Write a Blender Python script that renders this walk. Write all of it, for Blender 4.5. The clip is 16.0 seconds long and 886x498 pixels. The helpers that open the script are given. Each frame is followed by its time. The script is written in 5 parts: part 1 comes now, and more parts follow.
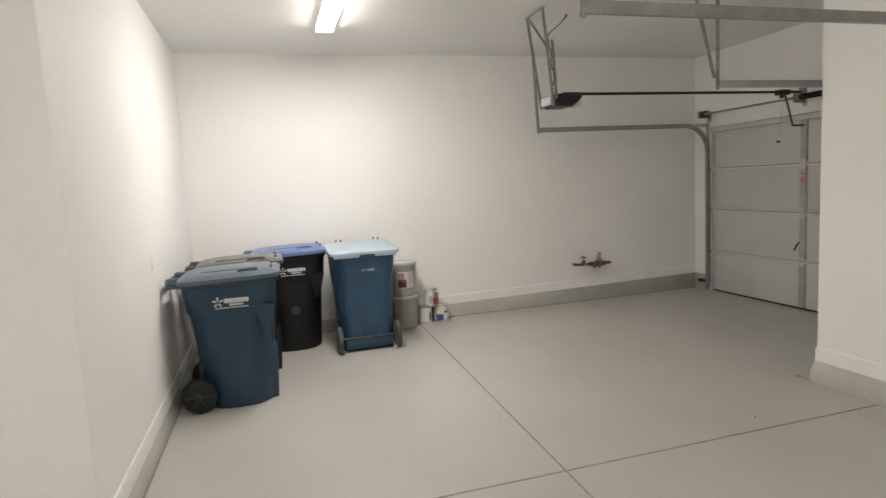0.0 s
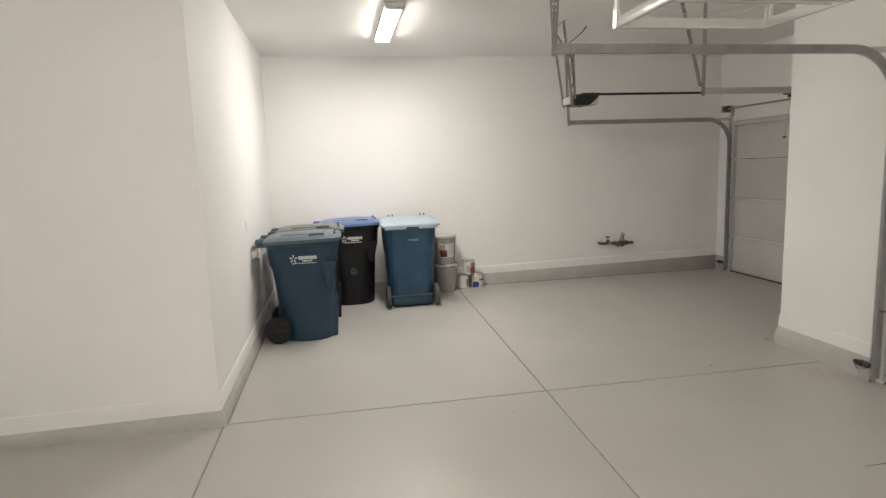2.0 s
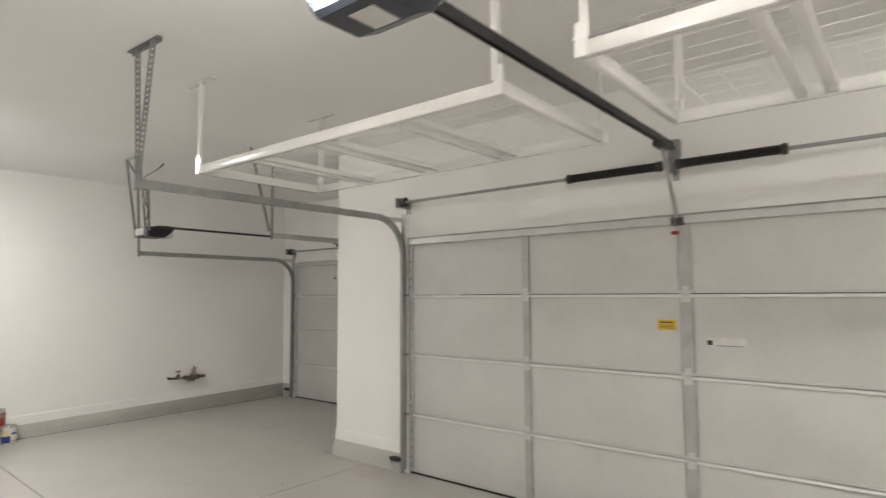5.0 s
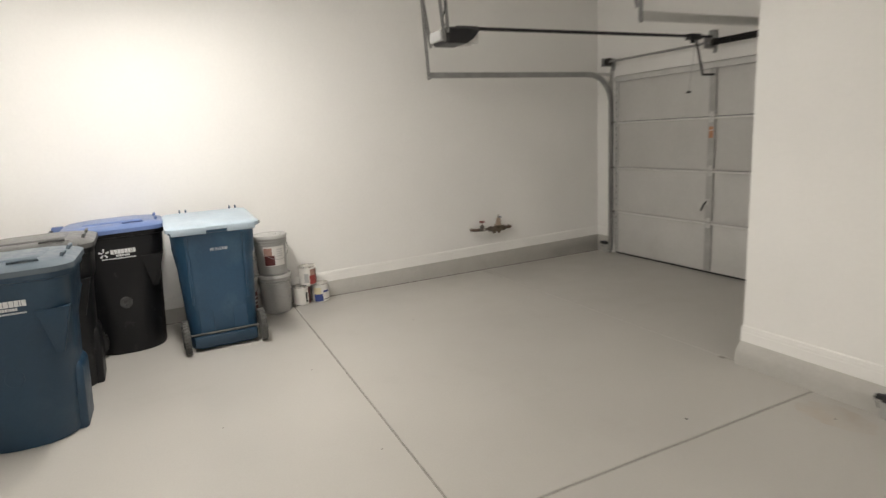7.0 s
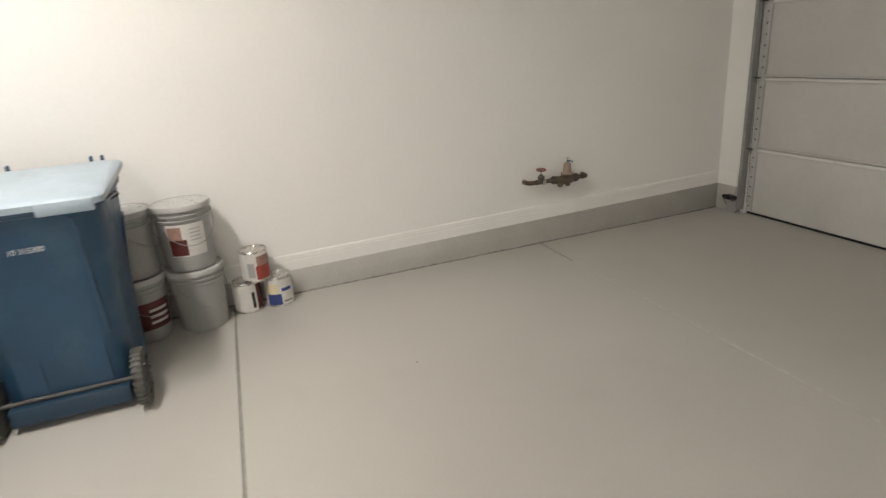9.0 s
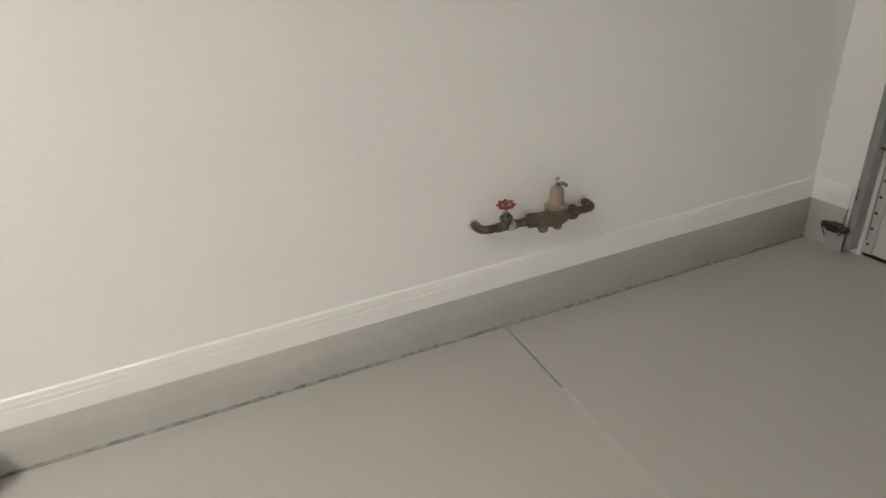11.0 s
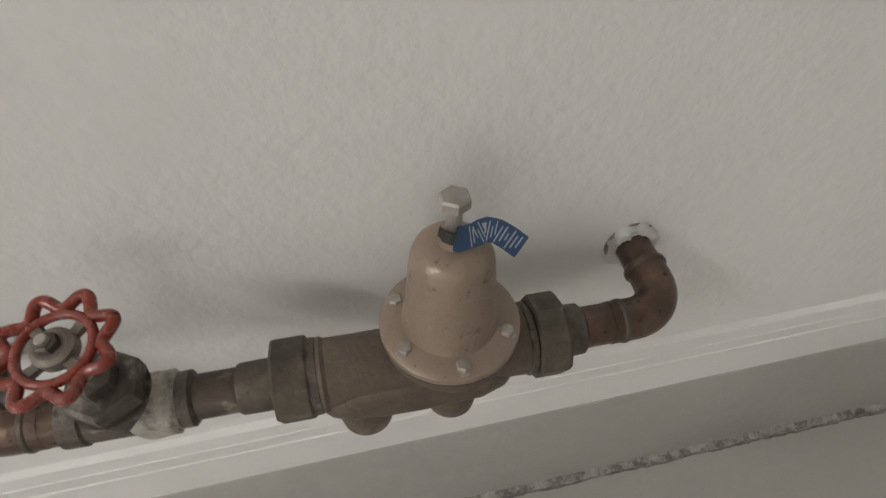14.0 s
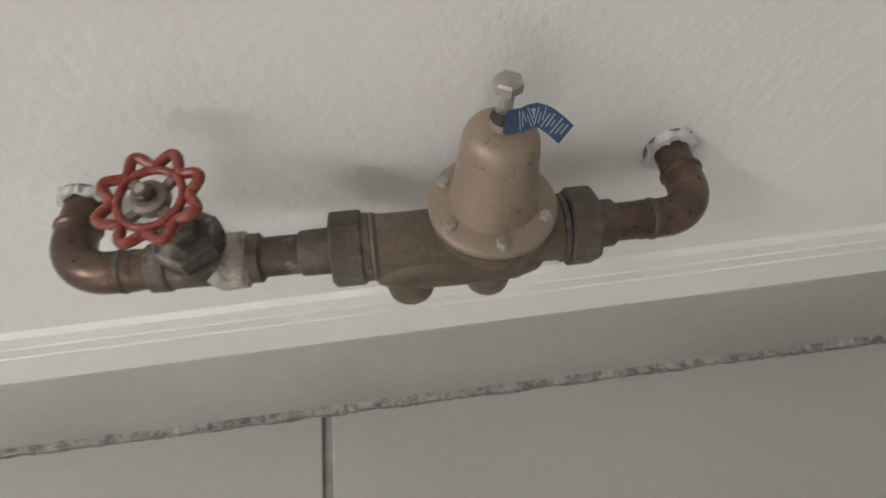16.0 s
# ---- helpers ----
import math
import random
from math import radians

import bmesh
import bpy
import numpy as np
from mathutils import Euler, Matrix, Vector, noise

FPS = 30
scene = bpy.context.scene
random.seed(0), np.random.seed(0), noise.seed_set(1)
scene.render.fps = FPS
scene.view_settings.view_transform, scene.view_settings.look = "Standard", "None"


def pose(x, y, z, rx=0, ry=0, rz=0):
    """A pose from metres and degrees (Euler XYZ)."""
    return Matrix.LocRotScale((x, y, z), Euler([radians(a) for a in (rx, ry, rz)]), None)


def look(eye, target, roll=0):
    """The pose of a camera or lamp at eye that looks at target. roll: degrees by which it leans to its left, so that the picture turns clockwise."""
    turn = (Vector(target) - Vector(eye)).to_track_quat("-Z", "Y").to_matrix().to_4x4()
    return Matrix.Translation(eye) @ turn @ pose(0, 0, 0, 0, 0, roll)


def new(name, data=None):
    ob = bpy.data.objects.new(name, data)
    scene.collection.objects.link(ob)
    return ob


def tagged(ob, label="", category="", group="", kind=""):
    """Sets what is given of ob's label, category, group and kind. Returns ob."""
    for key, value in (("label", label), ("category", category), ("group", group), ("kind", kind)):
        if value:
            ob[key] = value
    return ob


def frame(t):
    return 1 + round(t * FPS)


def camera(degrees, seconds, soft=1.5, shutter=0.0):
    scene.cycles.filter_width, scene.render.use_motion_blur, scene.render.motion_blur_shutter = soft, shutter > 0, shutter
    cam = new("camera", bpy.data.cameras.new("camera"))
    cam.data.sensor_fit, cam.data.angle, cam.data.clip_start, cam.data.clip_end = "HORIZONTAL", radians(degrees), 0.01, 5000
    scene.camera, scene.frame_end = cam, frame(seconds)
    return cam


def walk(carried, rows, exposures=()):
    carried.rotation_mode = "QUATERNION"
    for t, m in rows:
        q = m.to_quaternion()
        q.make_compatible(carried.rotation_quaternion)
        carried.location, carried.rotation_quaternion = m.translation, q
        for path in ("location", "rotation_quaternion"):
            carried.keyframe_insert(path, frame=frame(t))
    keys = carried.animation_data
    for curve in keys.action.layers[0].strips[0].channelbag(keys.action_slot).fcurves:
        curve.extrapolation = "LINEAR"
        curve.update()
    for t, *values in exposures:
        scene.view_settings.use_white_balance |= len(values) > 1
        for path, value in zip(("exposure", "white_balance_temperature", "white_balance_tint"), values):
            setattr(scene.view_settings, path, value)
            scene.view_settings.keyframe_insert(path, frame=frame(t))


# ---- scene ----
cam = camera(74.8, 16.0, 1.3, 0.45)
PATH = [
    (0, (0.266, -0.506, 1.59), (0.824, 1.402, 1.366), -3.1),
    (0.5, (0.291, -0.739, 1.61), (0.689, 1.207, 1.378), -3.3),
    (1, (0.307, -1.035, 1.607), (0.646, 0.922, 1.373), -3.3),
    (1.5, (0.356, -1.311, 1.599), (0.678, 0.645, 1.333), -2.6),
    (2, (0.288, -1.617, 1.628), (0.634, 0.333, 1.348), -2.0),
    (2.5, (0.221, -1.915, 1.708), (0.717, 0.011, 1.496), -1.4),
    (3, (0.148, -2.239, 1.738), (1.016, -0.437, 1.757), -0.6),
    (3.2, (0.139, -2.339, 1.746), (1.174, -0.63, 1.842), -0.4),
    (5.3, (0.058, -1.613, 1.595), (1.555, -0.293, 1.719), -0.9),
    (5.5, (0.143, -1.379, 1.6), (1.588, 0.003, 1.646), -1.1),
    (6, (0.297, -0.802, 1.59), (1.525, 0.77, 1.453), -1.4),
    (6.5, (0.468, -0.236, 1.589), (1.507, 1.449, 1.304), -2.1),
    (7, (0.726, 0.34, 1.575), (1.592, 2.101, 1.184), -3.1),
    (7.5, (0.98, 0.864, 1.544), (1.731, 2.653, 1.059), -3.3),
    (8, (1.318, 1.377, 1.525), (2.029, 3.153, 0.943), -3.3),
    (8.5, (1.603, 1.906, 1.491), (2.287, 3.676, 0.858), -3.5),
    (9, (1.883, 2.403, 1.444), (2.543, 4.173, 0.787), -4.2),
    (9.5, (2.166, 2.945, 1.418), (2.831, 4.696, 0.717), -4.5),
    (9.7, (2.283, 3.127, 1.427), (2.935, 4.87, 0.695), -4.6),
    (11.8, (3.522, 4.823, 1.284), (4.157, 6.452, 0.312), -4.6),
    (12, (3.62, 4.977, 1.233), (4.298, 6.572, 0.236), -4.3),
    (12.5, (3.877, 5.27, 1.156), (4.499, 6.792, 0.017), -3.9),
    (13, (4.048, 5.544, 1.026), (4.597, 7.011, -0.218), -1.5),
    (13.5, (4.13, 5.708, 0.901), (4.512, 7.085, -0.498), -1.7),
    (14, (4.172, 5.752, 0.839), (4.444, 7.049, -0.659), -0.6),
    (14.5, (4.177, 5.768, 0.826), (4.376, 7.0, -0.737), -0.9),
    (15, (4.177, 5.768, 0.815), (4.339, 6.943, -0.796), -0.8),
    (15.5, (4.175, 5.764, 0.816), (4.299, 6.896, -0.827), -1.1),
    (16, (4.155, 5.712, 0.851), (4.281, 6.813, -0.814), -1.1),
]
ROWS = PATH[:8] + [(4.2, (0.03, -2.32, 1.69), (1.62, -1.15, 1.83), -0.4)] + PATH[8:]
walk(cam, [(t, look(eye, target, roll)) for t, eye, target, roll in ROWS],
     [(0, 0.09, 6550, 10), (3.0, 0.15, 6480, 10), (5.5, 0.31, 6350, 10), (8.0, 0.30, 6650, 10), (9.7, 0.42, 6620, 10), (11.8, 0.48, 6340, 10), (13.0, 0.47, 6260, 10), (14.0, 0.55, 6200, 10), (16, 0.77, 6150, 10)])

# ---- world and light ----
world = bpy.data.worlds.new("world")
scene.world = world
world.use_nodes = True
world.node_tree.nodes["Background"].inputs[0].default_value = (0.6, 0.65, 0.7, 1)
world.node_tree.nodes["Background"].inputs[1].default_value = 0.05
LAMP = 86.0         # diffuser of the ceiling light
OPENER_LAMP = 88.0   # lamp cover of the large opener
MAIN_FILL = 88.0     # added fill light, unseen behind the walk, to brighten the large bay

# ---- plan, metres ----
YB = 6.045      # back wall
XL = -0.55      # left wall of the single bay
YJ = 2.2        # jog face of the large bay
XP = 4.0        # wall of the large door
YP = 2.68       # end of the pier
XS = 5.765      # wall of the single door
ZC = 3.05       # ceiling
XW = -2.6       # far left wall of the large bay
YS = -4.0       # wall behind the walk
T = 0.14        # wall thickness
D1A, D1B = 1.70, -3.18   # large door's leaf
D2A, D2B = 5.745, 3.045   # single door's leaf
DH = 2.13


# ---- materials ----
def mat(name, color, rough=0.5, metal=0.0, var=0.08, scale=3.0, fine=60.0, bump=0.0, bump_scale=120.0, spec=0.5,
        stain=None, coat=0.0, island=False):
    """A surface with broad and fine variation of its colour, roughness and relief."""
    m = bpy.data.materials.new(name)
    m.use_nodes = True
    nt = m.node_tree
    b = nt.nodes["Principled BSDF"]
    b.inputs["Metallic"].default_value = metal
    b.inputs["Specular IOR Level"].default_value = spec
    b.inputs["Coat Weight"].default_value = coat
    co = nt.nodes.new("ShaderNodeTexCoord")

    def tex(s, detail=4.0, rough_=0.55):
        n = nt.nodes.new("ShaderNodeTexNoise")
        n.inputs["Scale"].default_value = s
        n.inputs["Detail"].default_value = detail
        n.inputs["Roughness"].default_value = rough_
        nt.links.new(co.outputs["Object"], n.inputs["Vector"])
        return n.outputs["Fac"]

    def ramp(src, lo, hi, a=0.3, z=0.7):
        n = nt.nodes.new("ShaderNodeMapRange")
        n.inputs["From Min"].default_value, n.inputs["From Max"].default_value = a, z
        n.inputs["To Min"].default_value, n.inputs["To Max"].default_value = lo, hi
        nt.links.new(src, n.inputs["Value"])
        return n.outputs["Result"]

    def math_(op, x, y):
        n = nt.nodes.new("ShaderNodeMath")
        n.operation = op
        for i, v in enumerate((x, y)):
            if isinstance(v, float):
                n.inputs[i].default_value = v
            else:
                nt.links.new(v, n.inputs[i])
        return n.outputs[0]

    broad = tex(scale)
    small = tex(fine, 3.0)
    v = math_("MULTIPLY", ramp(broad, 1 - var, 1 + var), ramp(small, 1 - var * 0.5, 1 + var * 0.5))
    if island:
        oi = nt.nodes.new("ShaderNodeObjectInfo")
        v = math_("MULTIPLY", v, ramp(oi.outputs["Random"], 0.985, 1.015, 0.0, 1.0))
    base = nt.nodes.new("ShaderNodeRGB")
    base.outputs[0].default_value = (*color, 1)
    src = base.outputs[0]
    if stain:
        scol, lo, hi, sscale = stain
        mixn = nt.nodes.new("ShaderNodeMix")
        mixn.data_type = "RGBA"
        nt.links.new(ramp(tex(sscale, 6.0, 0.65), 0.0, 1.0, lo, hi), mixn.inputs["Factor"])
        nt.links.new(src, mixn.inputs["A"])
        mixn.inputs["B"].default_value = (*scol, 1)
        src = mixn.outputs["Result"]
    sc = nt.nodes.new("ShaderNodeVectorMath")
    sc.operation = "SCALE"
    nt.links.new(src, sc.inputs[0])
    nt.links.new(v, sc.inputs["Scale"])
    nt.links.new(sc.outputs["Vector"], b.inputs["Base Color"])
    nt.links.new(ramp(tex(scale * 4), max(rough - 0.08, 0.02), min(rough + 0.08, 1.0)), b.inputs["Roughness"])
    if bump:
        bn = nt.nodes.new("ShaderNodeBump")
        bn.inputs["Strength"].default_value = bump
        bn.inputs["Distance"].default_value = 0.002
        nt.links.new(tex(bump_scale, 3.0, 0.5), bn.inputs["Height"])
        nt.links.new(bn.outputs["Normal"], b.inputs["Normal"])
    return m


def glow(name, color, strength):
    m = bpy.data.materials.new(name)
    m.use_nodes = True
    b = m.node_tree.nodes["Principled BSDF"]
    b.inputs["Base Color"].default_value = (0.9, 0.9, 0.88, 1)
    b.inputs["Emission Color"].default_value = (*color, 1)
    b.inputs["Emission Strength"].default_value = strength
    return m


WALL = mat("wall_paint", (0.900, 0.888, 0.864), 0.6, var=0.02, scale=1.2, fine=40, bump=0.55, bump_scale=100)
CEIL = mat("ceiling_paint", (0.895, 0.882, 0.858), 0.7, var=0.02, scale=1.0, fine=60, bump=0.5, bump_scale=80)
TRIM = mat("trim_paint", (0.90, 0.888, 0.862), 0.45, var=0.02, scale=5, fine=80, bump=0.1, bump_scale=60)
CURB = mat("curb_paint", (0.50, 0.486, 0.455), 0.55, var=0.06, scale=4, fine=50, bump=0.5, bump_scale=45,
           stain=((0.545, 0.53, 0.50), 0.55, 0.75, 6.0))
FLOOR = mat("floor_coating", (0.475, 0.457, 0.425), 0.36, var=0.05, scale=0.9, fine=90, bump=0.12, bump_scale=30, island=True,
            stain=((0.43, 0.412, 0.378), 0.58, 0.85, 1.3))
STAINED = mat("rust_stained_coating", (0.475, 0.448, 0.408), 0.4, var=0.05, scale=6, fine=90, bump=0.12, bump_scale=30,
              stain=((0.46, 0.405, 0.345), 0.45, 0.7, 9.0))
JOINT = mat("joint_filler", (0.31, 0.295, 0.27), 0.8, var=0.2, scale=20, fine=90, bump=0.5)
GRIME = mat("joint_grime", (0.36, 0.345, 0.318), 0.9, var=0.25, scale=30, fine=160, bump=0.9, bump_scale=160,
            stain=((0.15, 0.142, 0.13), 0.46, 0.62, 70.0))
CRACK = mat("crack_dirt", (0.24, 0.23, 0.21), 0.9, var=0.4, scale=30, fine=160, bump=0.9, bump_scale=160)
SCUFF = mat("rubber_scuff", (0.085, 0.078, 0.068), 0.6, var=0.3, scale=40, fine=120)
PALEGROUT = mat("pale_patching", (0.525, 0.508, 0.476), 0.7, var=0.08, scale=30, fine=120, bump=0.5, bump_scale=90)
DOOR = mat("door_skin", (0.62, 0.61, 0.59), 0.5, var=0.04, scale=2.2, fine=30, bump=0.15, bump_scale=25,
           stain=((0.57, 0.555, 0.535), 0.55, 0.8, 2.0), island=True)
RIB = mat("door_rib", (0.78, 0.77, 0.75), 0.4, var=0.04, scale=8, fine=50)
GALV = mat("galvanised_steel", (0.35, 0.35, 0.346), 0.42, metal=0.55, var=0.14, scale=9, fine=60, bump=0.1, bump_scale=90)
STILE = mat("galvanised_stile", (0.46, 0.455, 0.445), 0.46, metal=0.3, var=0.12, scale=7, fine=60, bump=0.1)
ENDSTILE = mat("pale_end_stile", (0.57, 0.565, 0.55), 0.42, metal=0.2, var=0.08, scale=7, fine=60, bump=0.1)
DARKSTEEL = mat("dark_steel", (0.08, 0.075, 0.07), 0.45, metal=0.7, var=0.2, scale=20, fine=90)
SPRING = mat("spring_black", (0.018, 0.017, 0.016), 0.5, metal=0.3, var=0.2, scale=20, fine=90)
RACKW = mat("rack_enamel", (0.84, 0.825, 0.80), 0.16, var=0.02, scale=2, fine=30, coat=0.3)
RACKD = mat("rack_wire_enamel", (0.84, 0.825, 0.80), 0.4, var=0.03, scale=2, fine=30)
BLACKP = mat("black_plastic", (0.016, 0.016, 0.018), 0.42, var=0.15, scale=10, fine=70, bump=0.1)
NAVYP = mat("opener_housing", (0.030, 0.034, 0.048), 0.36, var=0.1, scale=10, fine=70, bump=0.1)
GREYP = mat("grey_plastic", (0.42, 0.42, 0.42), 0.4, var=0.05, scale=10, fine=60)
CLEARISH = mat("frosted_cover", (0.72, 0.72, 0.70), 0.25, var=0.03, scale=10, fine=60)
BINBLUE = mat("bin_blue_plastic", (0.013, 0.040, 0.076), 0.42, var=0.12, scale=3, fine=70, bump=0.25, bump_scale=70,
              stain=((0.03, 0.065, 0.105), 0.55, 0.85, 4.0))
BINBLUE2 = mat("bin_blue_faded", (0.022, 0.068, 0.132), 0.42, var=0.12, scale=3, fine=70, bump=0.25, bump_scale=70,
               stain=((0.05, 0.11, 0.17), 0.5, 0.8, 4.0))
BINBLACK = mat("bin_black_plastic", (0.0065, 0.0067, 0.0080), 0.46, spec=0.32, var=0.2, scale=3, fine=70, bump=0.25, bump_scale=70,
               stain=((0.050, 0.050, 0.053), 0.60, 0.78, 7.0))
WORNDISC = mat("scuffed_plastic", (0.045, 0.046, 0.048), 0.5, var=0.3, scale=30, fine=90, bump=0.3,
               stain=((0.015, 0.015, 0.017), 0.45, 0.6, 40.0))
LIDGREY = mat("lid_grey_plastic", (0.085, 0.085, 0.083), 0.33, var=0.08, scale=5, fine=70, bump=0.04)
LIDSLATE = mat("lid_slate_plastic", (0.085, 0.112, 0.138), 0.40, var=0.05, scale=5, fine=70, bump=0.04)
LIDBLUE = mat("lid_blue_plastic", (0.12, 0.18, 0.37), 0.36, var=0.08, scale=5, fine=70, bump=0.04)
LIDSKY = mat("lid_sky_plastic", (0.39, 0.475, 0.55), 0.36, var=0.08, scale=5, fine=70, bump=0.04)
RUBBER = mat("rubber", (0.010, 0.010, 0.010), 0.75, var=0.2, scale=20, fine=90, bump=0.3)
RUBBERG = mat("dusty_rubber", (0.10, 0.10, 0.095), 0.8, var=0.25, scale=20, fine=90, bump=0.3)
WHITEINK = mat("white_ink", (0.66, 0.67, 0.68), 0.5, var=0.1, scale=60, fine=200)
BUCKET = mat("bucket_grey_plastic", (0.36, 0.357, 0.345), 0.34, var=0.04, scale=6, fine=40, bump=0.1)
BUCKETLID = mat("bucket_lid_plastic", (0.50, 0.495, 0.48), 0.32, var=0.08, scale=10, fine=60)
TIN = mat("tin_plate", (0.62, 0.60, 0.57), 0.28, metal=0.9, var=0.1, scale=20, fine=80)
PAPER = mat("label_paper", (0.70, 0.68, 0.65), 0.45, var=0.05, scale=20, fine=90)
REDPAPER = mat("label_red", (0.34, 0.055, 0.045), 0.42, var=0.15, scale=25, fine=90)
DARKRED = mat("label_dark_red", (0.10, 0.022, 0.022), 0.42, var=0.2, scale=25, fine=90)
BLUEPAPER = mat("label_blue", (0.035, 0.06, 0.22), 0.42, var=0.1, scale=25, fine=90)
CREAMPAPER = mat("label_cream", (0.70, 0.62, 0.42), 0.45, var=0.06, scale=25, fine=90)
DUSKPAPER = mat("label_dusk", (0.36, 0.22, 0.18), 0.45, var=0.2, scale=25, fine=90)
INK = mat("dark_ink", (0.03, 0.028, 0.028), 0.5, var=0.1, scale=40, fine=90)
YELLOW = mat("yellow_sticker", (0.72, 0.50, 0.06), 0.45, var=0.06, scale=20, fine=90)
ORANGE = mat("orange_tag", (0.50, 0.24, 0.13), 0.45, var=0.1, scale=20, fine=90)
REDKNOB = mat("red_plastic", (0.30, 0.03, 0.025), 0.4, var=0.1, scale=20, fine=90)
BRONZE = mat("bronze_body", (0.158, 0.122, 0.090), 0.45, metal=0.35, var=0.16, scale=26, fine=170, bump=0.35, bump_scale=260,
             stain=((0.22, 0.17, 0.135), 0.5, 0.75, 40.0))
BELLBRONZE = mat("bell_paint", (0.345, 0.268, 0.208), 0.40, metal=0.25, var=0.08, scale=18, fine=200, bump=0.22, bump_scale=300,
                 stain=((0.20, 0.145, 0.11), 0.60, 0.66, 110.0))
NUTBRASS = mat("tarnished_brass", (0.115, 0.098, 0.076), 0.5, metal=0.4, var=0.25, scale=40, fine=180, bump=0.4, bump_scale=200,
               stain=((0.20, 0.165, 0.12), 0.5, 0.75, 60.0))
COPPER = mat("tarnished_copper", (0.118, 0.080, 0.060), 0.34, metal=0.6, var=0.25, scale=30, fine=150, bump=0.2, bump_scale=160,
             stain=((0.19, 0.115, 0.078), 0.50, 0.72, 30.0))
DARKBRASS = mat("dark_brass", (0.125, 0.106, 0.087), 0.5, metal=0.4, var=0.3, scale=45, fine=180, bump=0.5, bump_scale=200,
                stain=((0.30, 0.28, 0.245), 0.54, 0.70, 55.0))
DULLPIPE = mat("dull_copper", (0.105, 0.082, 0.066), 0.45, metal=0.45, var=0.3, scale=40, fine=150, bump=0.3, bump_scale=160,
               stain=((0.26, 0.225, 0.185), 0.56, 0.68, 50.0))
SOLDER = mat("solder_smear", (0.45, 0.42, 0.365), 0.55, metal=0.15, var=0.25, scale=70, fine=200, bump=0.5, bump_scale=200,
             stain=((0.16, 0.145, 0.125), 0.52, 0.66, 45.0))
BOLT = mat("zinc_bolt", (0.42, 0.39, 0.35), 0.42, metal=0.5, var=0.15, scale=60, fine=200, bump=0.3, bump_scale=200)
WHEELRED = mat("red_enamel", (0.262, 0.041, 0.024), 0.26, var=0.12, scale=40, fine=150, bump=0.1, coat=0.4,
               stain=((0.22, 0.03, 0.02), 0.55, 0.7, 60.0))
HUB = mat("hub_metal", (0.23, 0.195, 0.165), 0.45, metal=0.4, var=0.2, scale=60, fine=200, bump=0.3, bump_scale=200)
TAGBLUE = mat("blue_tag", (0.040, 0.085, 0.175), 0.4, var=0.08, scale=40, fine=150)
TAGINK = mat("tag_print", (0.40, 0.43, 0.48), 0.45, var=0.15, scale=200, fine=900)
CAULK = mat("white_caulk", (0.74, 0.73, 0.71), 0.6, var=0.08, scale=50, fine=150, bump=0.8, bump_scale=140)
PALE = mat("pale_galvanised_steel", (0.62, 0.615, 0.60), 0.4, metal=0.25, var=0.06, scale=9, fine=60)
LIGHTON = glow("lit_diffuser", (1.0, 0.955, 0.89), LAMP)
FILLMAIN = glow("added_fill_diffuser", (1.0, 0.955, 0.89), MAIN_FILL)
LIGHTOP = glow("lit_lamp_cover", (1.0, 0.955, 0.89), OPENER_LAMP)


# ---- mesh helpers ----
def box(bm, x0, x1, y0, y1, z0, z1, bevel=0.0, seg=2):
    r = bmesh.ops.create_cube(bm, size=1)["verts"]
    for v in r:
        v.co = Vector((x0 + (v.co.x + 0.5) * (x1 - x0), y0 + (v.co.y + 0.5) * (y1 - y0), z0 + (v.co.z + 0.5) * (z1 - z0)))
    if bevel:
        es = list({e for v in r for e in v.link_edges})
        bmesh.ops.bevel(bm, geom=es, offset=bevel, segments=seg, affect="EDGES", profile=0.5)
    return bm


def frame_of(a, b):
    d = (Vector(b) - Vector(a)).normalized()
    u = d.cross(Vector((0, 0, 1)) if abs(d.z) < 0.9 else Vector((1, 0, 0))).normalized()
    return d, u, d.cross(u)


def loft(bm, rings, closed_ends=True):
    """Skin a list of rings with equal counts of points."""
    vs = [[bm.verts.new(p) for p in r] for r in rings]
    n = len(rings[0])
    for a, b in zip(vs, vs[1:]):
        for i in range(n):
            bm.faces.new((a[i], a[(i + 1) % n], b[(i + 1) % n], b[i]))
    if closed_ends:
        bm.faces.new(tuple(reversed(vs[0])))
        bm.faces.new(tuple(vs[-1]))
    return bm


def turned(bm, a, axis, profile, seg=24, sides=None):
    """A solid of revolution: profile rows of (distance along axis, radius)."""
    a = Vector(a)
    d, u, w = frame_of(a, a + Vector(axis))
    rings = []
    for h, r in profile:
        rings.append([a + d * h + (u * math.cos(2 * math.pi * i / seg) + w * math.sin(2 * math.pi * i / seg)) * max(r, 1e-4)
                      for i in range(seg)])
    return loft(bm, rings)


def rod(bm, a, b, r, seg=10, r2=None):
    a, b = Vector(a), Vector(b)
    return turned(bm, a, b - a, [(0, r), ((b - a).length, r if r2 is None else r2)], seg)


def tube(bm, pts, r, seg=10):
    pts = [Vector(p) for p in pts]
    rings, ref = [], None
    for i, p in enumerate(pts):
        d = (pts[min(i + 1, len(pts) - 1)] - pts[max(i - 1, 0)]).normalized()
        if ref is None:
            ref = d.cross(Vector((0, 0, 1)) if abs(d.z) < 0.9 else Vector((1, 0, 0))).normalized()
        ref = (ref - d * ref.dot(d)).normalized()
        w = d.cross(ref)
        rr = r[i] if isinstance(r, (list, tuple)) else r
        rings.append([p + (ref * math.cos(2 * math.pi * k / seg) + w * math.sin(2 * math.pi * k / seg)) * rr for k in range(seg)])
    return loft(bm, rings)


